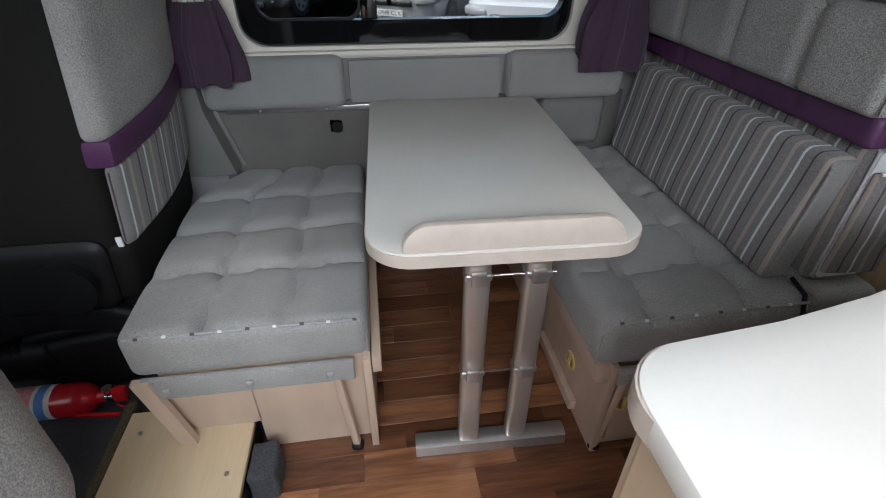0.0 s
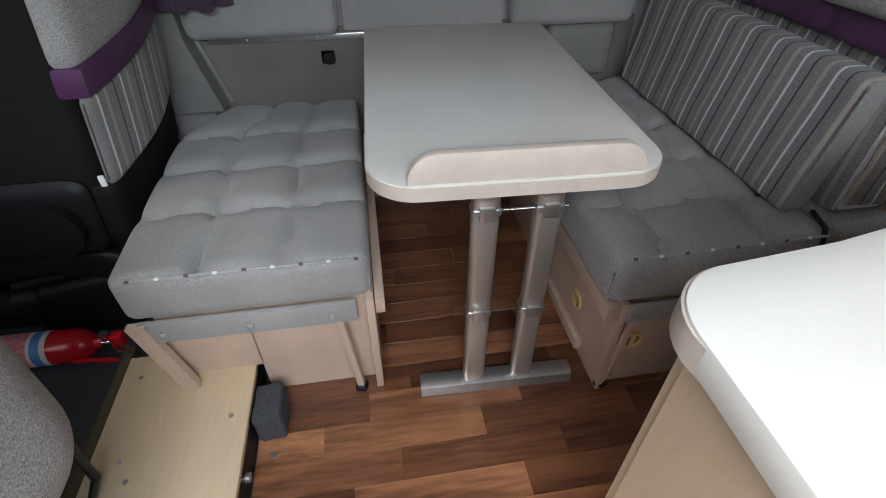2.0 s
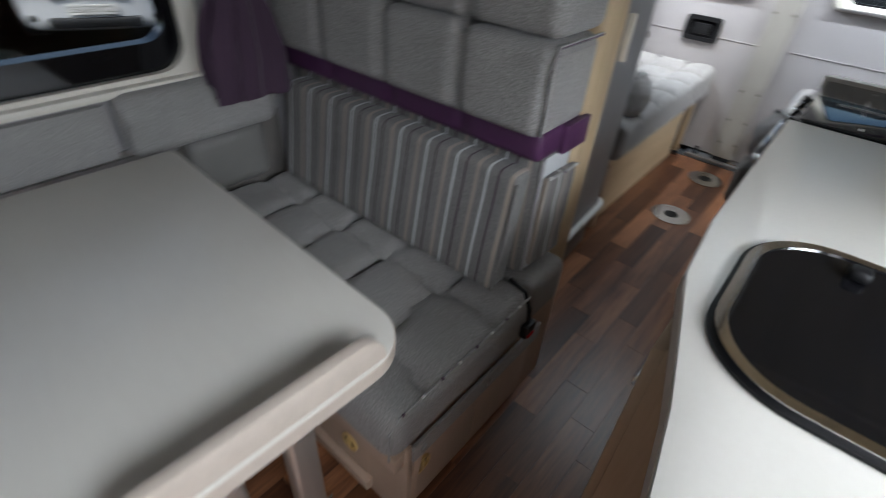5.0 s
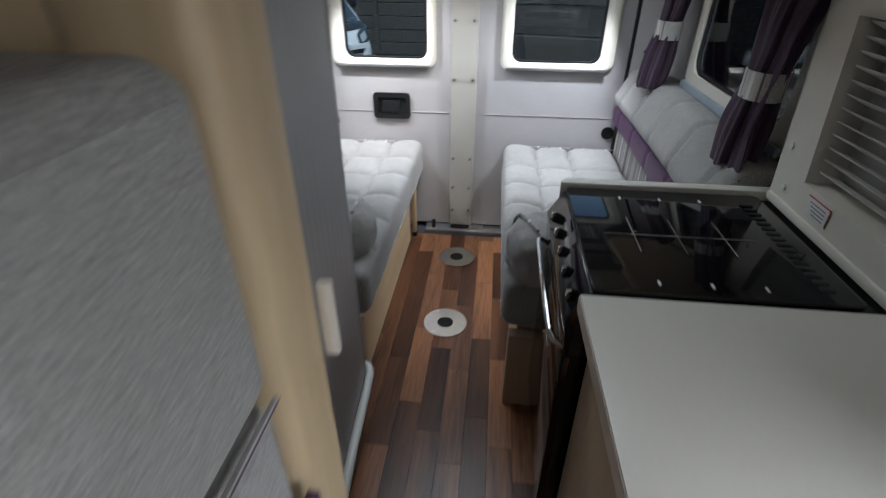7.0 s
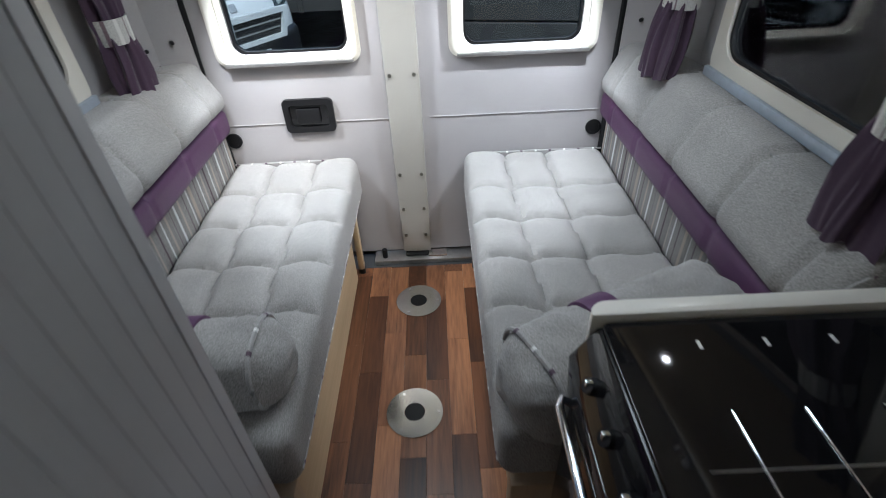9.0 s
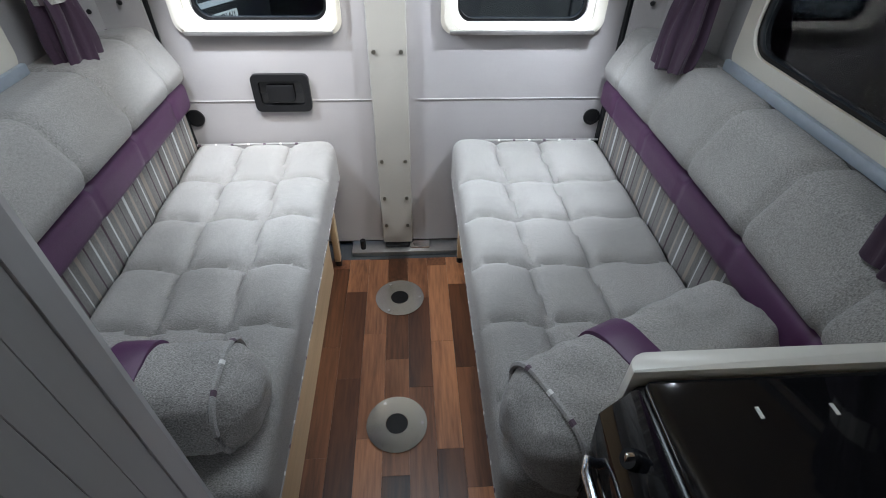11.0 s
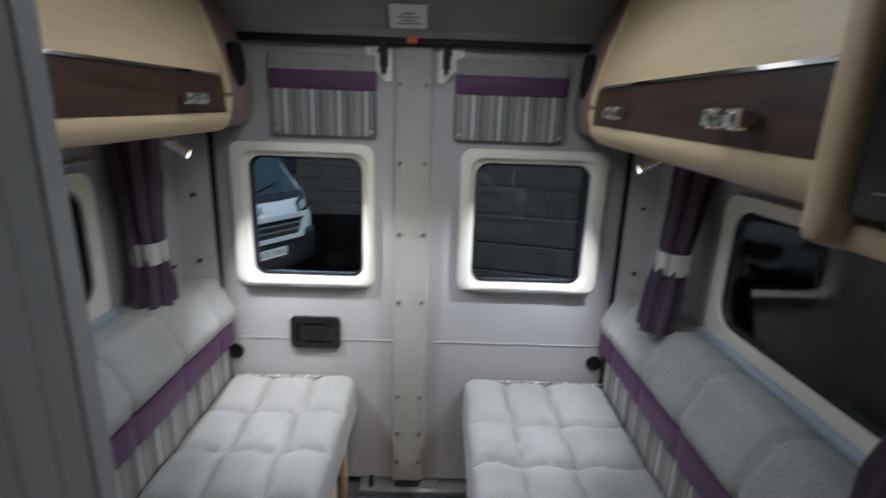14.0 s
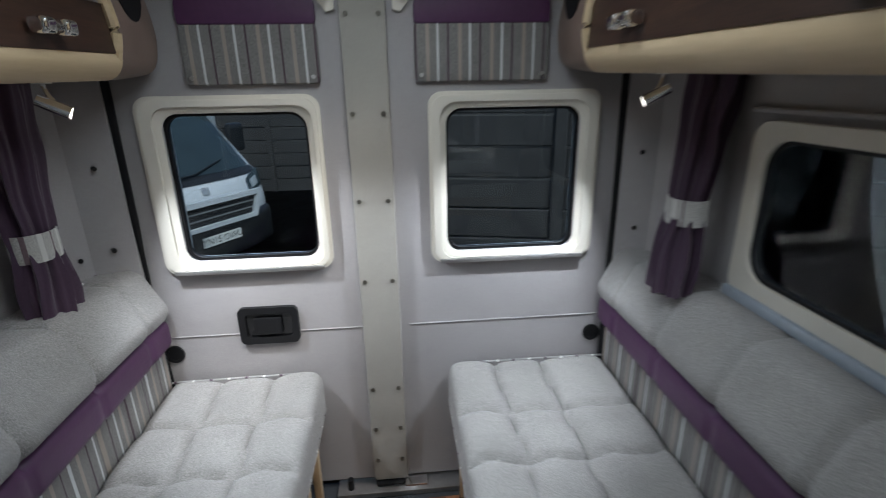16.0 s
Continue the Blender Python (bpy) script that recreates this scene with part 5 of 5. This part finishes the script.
    part("edge_bead", tube(smooth_line([(x1 + 0.012, s * (f + 0.095), 1.98), (x1 + 0.012, s * (f + 0.03), 1.80), (x1 + 0.012, s * (f + 0.0), 1.68), (x1 + 0.012, s * (f - 0.002), 1.61), (x1 + 0.012, s * (f + 0.028), 1.556), (x1 + 0.012, s * (f + 0.13), 1.545)], 5), 0.013, 8), oak, ob)
    return ob


overhead(1, "light oak overhead locker with a dark walnut band over the sofa")
overhead(-1, "light oak overhead locker with chrome handles and walnut band")
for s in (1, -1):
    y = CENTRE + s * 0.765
    # Added disc with a glowing lens where the fill spot stands; no such fitting known.
    puck = thing("fill_disc", (3.98, CENTRE + s * 0.64, 1.520), "small added disc under the overhead locker, marking the fill spot", "lamp", "locker downlights")
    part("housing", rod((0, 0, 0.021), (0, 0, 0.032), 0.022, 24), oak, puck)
    part("lens", rod((0, 0, 0.020), (0, 0, 0.022), 0.015, 24), glow("fill_disc_glow", (0.9, 0.95, 1.0), 3.0), puck)
    lamp = thing("reading_lamp", (4.44, y, 1.525), "small chrome reading lamp under the overhead locker", "lamp", "reading lamps")
    part("base", rod((0, 0, 0), (0, 0, 0.02), 0.02, 16), white, lamp)
    part("stem", tube([(0, 0, 0), (-0.005, -s * 0.01, -0.025), (-0.005, -s * 0.02, -0.04)], 0.005, 8), chrome, lamp)
    part("shade", rod((-0.02, s * 0.01, -0.035), (0.005, -s * 0.045, -0.068), 0.014, 16, r2=0.017), chrome, lamp)
    part("lens", rod((0.005, -s * 0.0452, -0.0682), (0.006, -s * 0.047, -0.069), 0.014, 16), glow("lamp_glow", (1, 0.97, 0.93), 2.5), lamp)


# ---- rear lounge ----
def sofa(s, x0, x1, inner, outer, label):
    """A lounge sofa along a side wall; s: +1 far, -1 near; y runs from inner to outer."""
    ob = thing("sofa", (0.0, 0.0, 0.0), label, "sofa", "lounge sofas")
    y0, y1 = min(inner, outer), max(inner, outer)
    nx = 6

    def shape(p, n):
        q = (tuft(3.35, 4.67, 2.435, 2.96, nx, 3, 0.028, 0.545) if s > 0 else tuft(3.343, 4.621, 1.48, 1.99, nx, 3, 0.028, 0.545))(p, n)
        t = (inner - q[1]) / (inner - outer)
        swell = 0.012 * math.exp(-((t - 0.12) / 0.12) ** 2) if n[2] > 0.3 else 0
        return (q[0], q[1], q[2] + swell)
    part("seat", soft_box(x0, x1, y0, y1, 0.365, 0.545, 0.04, 0.012, shape), cloth, ob)
    yi = inner + s * 0.006
    part("front_piping", tube([(x0 + 0.03, yi - s * 0.004, 0.40), (x1 - 0.03, yi - s * 0.004, 0.40)], 0.004, 6), piping_m, ob)
    part("rear_piping", tube([(x1 - 0.012, inner + s * 0.04, 0.540), (x1 - 0.008, (inner + outer) / 2, 0.537), (x1 - 0.012, outer, 0.537)], 0.004, 6), piping_y, ob)
    part("base", box(x0 + 0.05, x1 - 0.16, min(inner + s * 0.06, outer), max(inner + s * 0.06, outer), 0.0, 0.365), oak, ob)
    part("base_end", box(x0 + 0.0, x0 + 0.045, min(inner + s * 0.03, outer), max(inner + s * 0.03, outer), 0.0, 0.335, 0.004), kitchen_oak, ob)
    leg = part("leg", box(x1 - 0.13, x1 - 0.095, min(inner + s * 0.03, inner + s * 0.055), max(inner + s * 0.03, inner + s * 0.055), 0.03, 0.365, 0.003), oak_z, ob)
    part("foot", rod((x1 - 0.112, inner + s * 0.042, 0.0), (x1 - 0.112, inner + s * 0.042, 0.03), 0.014, 12), black, leg)
    # backrest: striped panel, purple band and fat grey top
    bk = new("backrest")
    bk.parent = ob
    bk["label"] = "grey bolster-topped backrest with purple band and stripes"
    a0, a1 = outer, outer + s * 0.143
    bx0 = 3.50 if s > 0 else 3.40

    def rib(pitch, amount):
        def shp(p, n):
            if n[1] * s > -0.3 and n[2] < 0.4:
                return p
            f = ((p[0] - 3.5) / pitch) % 1.0
            k = math.exp(-(min(f, 1 - f) * pitch / 0.011) ** 2)
            return (p[0], p[1] + s * amount * k * (1 if n[1] * s < -0.3 else 0), p[2] - (amount * k if n[2] > 0.4 else 0))
        return shp
    part("striped_panel", soft_box(bx0, x1, min(a0, a1), max(a0, a1), 0.50, 0.70, 0.02, 0.016, rib(0.13, 0.008)), stripes_x, bk)
    part("purple_band", soft_box(bx0, x1, min(a0 - s * 0.034, a1), max(a0 - s * 0.034, a1), 0.680, 0.788, 0.03, 0.012, rib(0.262, 0.007)), purple, bk, "purple leatherette band")

    def bolster(p, n):
        q = rib(0.262, 0.014)(p, n)
        t = (q[2] - 0.76) / 0.2
        return (q[0], q[1] + s * 0.10 * max(0.0, t - 0.35), q[2] + 0.012 * math.sin((q[0] - bx0) * 2.4))
    part("top_bolster", soft_box(bx0, x1, min(a0 - s * 0.044, a1), max(a0 - s * 0.044, a1), 0.778, 0.965, 0.032, 0.012, bolster), cloth, bk)
    part("top_piping", tube([(bx0 + 0.02, a1 - s * 0.02, 0.967), (x1 - 0.02, a1 - s * 0.02, 0.968)], 0.004, 6), piping_m, bk)
    if s < 0:
        part("end_piping", tube([(bx0 + 0.004, a0 + 0.03, 0.80), (bx0 + 0.004, a0 + 0.01, 0.90), (bx0 + 0.006, a0 - 0.05, 0.94), (bx0 + 0.006, a1 + 0.02, 0.945)], 0.004, 6), piping_y, bk)
    return ob


sofa(1, 3.378, 4.697, 2.437, 2.955, "pale grey quilted lounge sofa on an oak base")
sofa(-1, 3.378, 4.697, 1.99, 1.41, "pale grey quilted lounge sofa beside the cooker")


def bolster_cushion(at, length, r, s, label, turn, strap):
    ob = thing("bolster_cushion", at, label, "cushion", "bolster cushions", turn=turn)

    def wrinkle(p, n):
        w = 0.010 * noise.noise(Vector(p) * 13) + 0.006 * noise.noise(Vector(p) * 32)
        w *= min(1.0, abs(p[1] - strap) / 0.08)
        end = max(0.0, (abs(p[1]) - length / 2 + 0.06) / 0.06)
        return (p[0] * (1 - 0.10 * end) + n[0] * w, p[1] + n[1] * w, p[2] * (1 - 0.05 * end) + n[2] * w)
    part("cover", soft_box(-r, r, -length / 2, length / 2, 0.0, 1.9 * r, 0.07, 0.012, wrinkle), cloth, ob)
    ring = [(u, s * (length / 2 - 0.055), v) for u, v in rounded(-r - 0.001, r + 0.001, 0.002, 1.9 * r + 0.002, 0.07, 6)]
    part("end_piping", tube(ring, 0.006, 6, closed=True), piping_m, ob)
    band = prism(rounded(-r - 0.005, r + 0.005, -0.001, 1.9 * r + 0.006, 0.072, 8), 1, strap - 0.036, strap + 0.036, 0.003)
    part("strap", band, purple, ob, "purple strap")
    return ob


bolster_cushion((3.53, 1.70, 0.543), 0.60, 0.106, 1, "grey bolster cushion with a purple strap on the sofa", 24, 0.05)
bolster_cushion((3.535, 2.65, 0.543), 0.42, 0.094, -1, "crumpled grey bolster cushion with a purple strap", 0, 0.02)

# table leg sockets in the floor
for x, y in ((4.37, 2.212), (3.812, 2.218)):
    disc = thing("floor_socket", (x, y, 0.0), "round steel table-leg socket plate in the floor", "socket plate", "floor socket plates")
    ring_o = [(0.098 * math.cos(k * 0.19635), 0.098 * math.sin(k * 0.19635)) for k in range(32)]
    ring_i = [(0.036 * math.cos(k * 0.19635), 0.036 * math.sin(k * 0.19635)) for k in range(32)]
    part("plate", ring_prism(ring_o, ring_i, 2, -0.002, 0.005), material("satin_steel", (0.62, 0.60, 0.56), 0.14, metal=1.0, stain=0.1), disc)
    part("cap", rod((0, 0, -0.004), (0, 0, 0.004), 0.035, 24), black, disc)
    for k in range(3):
        a = k * 2.094 + 0.5
        part("screw", rod((0.082 * math.cos(a), 0.082 * math.sin(a), 0.004), (0.082 * math.cos(a), 0.082 * math.sin(a), 0.007), 0.006, 8), chrome, disc)


# ---- outside ----
gravel = material("yard_gravel", (0.42, 0.40, 0.37), 0.95, grain=9, grain_mix=0.7, second=(0.24, 0.22, 0.20), bump=1.0, bump_scale=60)
structure("ground", box(-60, 60, -60, 60, -0.62, -0.62), gravel, "brown-grey gravel yard", "ground")
paint_white = material("white_car_paint", (0.62, 0.64, 0.66), 0.15, stain=0.03)
paint_silver = material("silver_car_paint", (0.42, 0.43, 0.44), 0.2, metal=0.4, stain=0.03)
dark_trim = material("dark_car_trim", (0.015, 0.016, 0.018), 0.4)
screen = material("windscreen_glass", (0.03, 0.045, 0.05), 0.05)
lamp_glass = material("headlamp_glass", (0.35, 0.37, 0.38), 0.08)
plate_m = material("number_plate", (0.75, 0.75, 0.72), 0.4)
ink = material("black_ink", (0.01, 0.01, 0.01), 0.5)


def wheel(parent, x, y, r=0.32):
    w = part("wheel", rod((x - 0.1, y, r), (x + 0.1, y, r), r, 28), dark_trim, parent)
    rim = part("rim", rod((x - 0.105, y, r), (x + 0.105, y, r), r * 0.66, 28), paint_silver, w)
    for k in range(5):
        a = k * 1.2566
        part("spoke_gap", rod((x - 0.108, y + 0.13 * math.cos(a), r + 0.13 * math.sin(a)), (x + 0.108, y + 0.13 * math.cos(a), r + 0.13 * math.sin(a)), 0.045, 10), dark_trim, rim)


def car(at, turn, paint, plate, label):
    """A hatchback; its front faces its own -y."""
    ob = thing("parked_car", at, label, "car", turn=turn)

    def body(p, n):
        t = (p[1] + 2.1) / 4.2
        nose = 0.20 * max(0.0, 1 - t / 0.12) ** 2
        hood = 0.10 * max(0.0, 1 - t / 0.3) if n[2] > 0.3 else 0
        return (p[0] * (1 - nose * 0.9), p[1] + 0.10 * (p[0] / 0.88) ** 2 * (1 if t < 0.5 else -1), p[2] - hood)
    part("body", soft_box(-0.88, 0.88, -2.1, 2.1, 0.18, 0.92, 0.16, 0.07, body), paint, ob)

    def cabin(p, n):
        k = (p[2] - 0.9) / 0.55
        return (p[0] * (1 - 0.18 * k), p[1] + (0.55 * k if p[1] < -0.3 else -0.25 * k if p[1] > 1.2 else 0), p[2])
    part("windows", soft_box(-0.80, 0.80, -1.05, 1.9, 0.85, 1.40, 0.08, 0.08, cabin), screen, ob)
    part("roof", soft_box(-0.66, 0.66, -0.42, 1.6, 1.36, 1.46, 0.05, 0.08), paint, ob)
    for x in (-0.80, 0.80):
        for y in (-1.30, 1.30):
            wheel(ob, x, y)
    for s in (-1, 1):
        part("headlight", soft_box(s * 0.66 - 0.19, s * 0.66 + 0.19, -2.13, -1.85, 0.60, 0.74, 0.05, 0.03, lambda p, n: (p[0], p[1] + 0.10 * (p[0] / 0.88) ** 2 + 0.12 * max(0, abs(p[0]) - 0.6), p[2] + 0.1 * (abs(p[0]) - 0.6))), lamp_glass, ob)
        part("fog_lamp", soft_box(s * 0.62 - 0.10, s * 0.62 + 0.10, -2.12, -1.98, 0.30, 0.38, 0.03, 0.02, lambda p, n: (p[0], p[1] + 0.10, p[2])), dark_trim, ob)
        part("mirror", soft_box(s * 0.95 - 0.1, s * 0.95 + 0.1, -0.75, -0.6, 0.92, 1.05, 0.04, 0.03), paint, ob)
    part("grille", soft_box(-0.42, 0.42, -2.125, -2.0, 0.56, 0.66, 0.03, 0.03), dark_trim, ob)
    part("lower_grille", soft_box(-0.5, 0.5, -2.125, -2.0, 0.24, 0.36, 0.03, 0.03), dark_trim, ob)
    part("badge", rod((0, -2.14, 0.63), (0, -2.12, 0.63), 0.05, 16), chrome, ob)
    pl = part("plate", box(-0.26, 0.26, -2.145, -2.125, 0.40, 0.51), plate_m, ob)
    lettering("letters", plate, 0.105, ink, Matrix.Translation((0, -2.147, 0.455)) @ Euler((radians(90), 0, 0)).to_matrix().to_4x4(), pl)
    return ob


car((4.40, 11.17, -0.62), -25, paint_white, "DG13 YCL", "white hatchback parked outside the dinette window")
car((2.75, 13.0, -0.62), -30, paint_silver, "DS48 CLX", "silver hatchback parked in the yard")
car((-0.3, 15.6, -0.62), -30, dark_trim, "", "dark hatchback parked in the yard")

# white panel van behind
van = thing("panel_van", (9.54, 5.44, -0.62), "white panel van parked nose-on behind the camper", "van", turn=-32)


def van_face(x, z):
    """How far the van's front falls back at a place on it."""
    rake = 0.0 if z < 0.8 else (z - 0.8) * 0.35 if z < 1.08 else 0.098 + (z - 1.08) * 1.05
    return rake + 0.20 * abs(x) ** 3


def van_body(p, n):
    if p[1] < -0.5:
        return (p[0] * (1 - 0.06 * max(0, p[2] - 1.0)), p[1] + van_face(p[0], p[2]), p[2])
    return (p[0] * (1 - 0.06 * max(0, p[2] - 1.0)), p[1], p[2])


def on_face(x0, x1, z0, z1, thick, r=0.015, proud=0.012, step=0.03, skew=0.0):
    """A panel that follows the van's front."""
    return soft_box(x0, x1, -1.35 - proud, -1.35 - proud + thick, z0, z1, r, step, lambda p, n: (p[0], p[1] + van_face(p[0], p[2]), p[2] + skew * (abs(p[0]) - 0.7)))


part("body", soft_box(-1.0, 1.0, -1.35, 3.6, 0.42, 2.4, 0.06, 0.07, van_body), paint_white, van)
part("bumper", soft_box(-1.02, 1.02, -1.44, -0.7, 0.20, 0.66, 0.08, 0.05, lambda p, n: (p[0], p[1] + 0.22 * abs(p[0]) ** 3, p[2])), dark_trim, van, "black plastic bumper")
part("windscreen", on_face(-0.88, 0.88, 1.17, 1.98, 0.04, 0.015), screen, van)
part("scuttle", on_face(-0.92, 0.92, 1.09, 1.175, 0.04), dark_trim, van)
part("wiper", tube([(-0.6, -1.22, 1.17), (0.0, -1.17, 1.20), (0.45, -1.05, 1.30)], 0.012, 6), dark_trim, van)
part("grille", prism([(-0.50, 0.66), (0.50, 0.66), (0.58, 0.90), (-0.58, 0.90)], 1, -1.44, -1.3), dark_trim, van)
part("grille_trim", ring_prism([(-0.54, 0.62), (0.54, 0.62), (0.64, 0.95), (-0.64, 0.95)], [(-0.48, 0.67), (0.48, 0.67), (0.56, 0.89), (-0.56, 0.89)], 1, -1.475, -1.42), paint_white, van, "pale grille surround")
for z in (0.74, 0.82):
    part("grille_bar", box(-0.52, 0.52, -1.448, -1.442, z - 0.008, z + 0.008), paint_silver, van)
part("badge", on_face(-0.05, 0.05, 0.965, 1.05, 0.03, 0.012, 0.016, 0.02), paint_silver, van)
for s in (-1, 1):
    part("headlight", on_face(min(s * 0.62, s * 0.96), max(s * 0.62, s * 0.96), 0.86, 1.06, 0.05, 0.02, 0.01, 0.03, 0.3), screen, van)
    part("headlight_lens", on_face(min(s * 0.70, s * 0.86), max(s * 0.70, s * 0.86), 0.91, 1.02, 0.03, 0.02, 0.016, 0.02, 0.3), lamp_glass, van)
    part("mirror", soft_box(s * 1.14 - 0.12, s * 1.14 + 0.12, -0.62, -0.50, 1.30, 1.68, 0.04, 0.04), dark_trim, van)
for x in (-0.88, 0.88):
    for y in (-0.45, 2.9):
        wheel(van, x, y, 0.34)
pl = part("plate", box(-0.26, 0.26, -1.46, -1.44, 0.42, 0.53), plate_m, van)
lettering("letters", "YN15 OWU", 0.105, ink, Matrix.Translation((0, -1.462, 0.475)) @ Euler((radians(90), 0, 0)).to_matrix().to_4x4(), pl)

# board fences round the yard
fence_m = material("dark_weathered_fence_board", (0.055, 0.052, 0.050), 0.85, grain=20, grain_mix=0.5, bump=0.6, bump_scale=80)


def fence(name, at, turn, bays, label):
    ob = thing(name, at, label, "fence", "yard fences", turn=turn)
    board_bm = box(0, 1.83, -0.02, 0.02, 0.006, 0.262, 0.008, 1)
    first = part("board", board_bm, fence_m, ob, smooth=False)
    post = part("post", box(-0.055, 0.055, -0.06, 0.06, 0, 2.35, 0.01, 1), fence_m, ob, smooth=False)
    for b in range(bays):
        for r in range(8):
            if b or r:
                o = new("board", first.data)
                o.parent, o.matrix_local = ob, Matrix.Translation((1.95 * b + 0.06, 0.004 * ((b * 7 + r * 3) % 4), 0.27 * r))
        o = new("post", post.data)
        o.parent, o.matrix_local = ob, Matrix.Translation((1.95 * (b + 1), 0, 0))
    first.matrix_local = Matrix.Translation((0.06, 0, 0))
    return ob


fence("fence", (5.75, -4.9, -0.62), 76, 4, "dark weathered board fence behind the van")
fence("fence", (-1.0, -1.9, -0.62), -4, 4, "dark weathered board fence beside the van")
fence("fence", (-12.0, 17.5, -0.62), 0, 12, "dark weathered board fence behind the parked cars")

fence("fence", (13.5, -3.0, -0.62), 88, 9, "dark weathered board fence behind the white van")

# ---- floor planks ----
PW, PL = 0.084, 0.42
plank_bm = box(0, PL - 0.0006, 0, PW - 0.0005, -0.012, 0.0, 0.0003, 1)
seed_plank = part("plank", plank_bm, plank_wood, floor, smooth=False)
plank_mesh = seed_plank.data
bpy.data.objects.remove(seed_plank)
rnd = random.Random(7)
row, y = 0, 1.17
while y < 3.22:
    x = 0.842 if y < 2.4 else 0.862
    end_x = 4.612 if 1.70 < y < 2.62 else 1.80
    first_len = PL * (0.25 + 0.75 * ((row * 0.381) % 1.0))
    k = 0
    while x < end_x:
        length = min(first_len if k == 0 else PL, end_x - x)
        o = new("plank", plank_mesh)
        o.parent = floor
        o.matrix_local = Matrix.Translation((x, y, 0)) @ Matrix.Diagonal((length / PL, 1, 1, 1))
        x += length
        k += 1
    y += PW
    row += 1
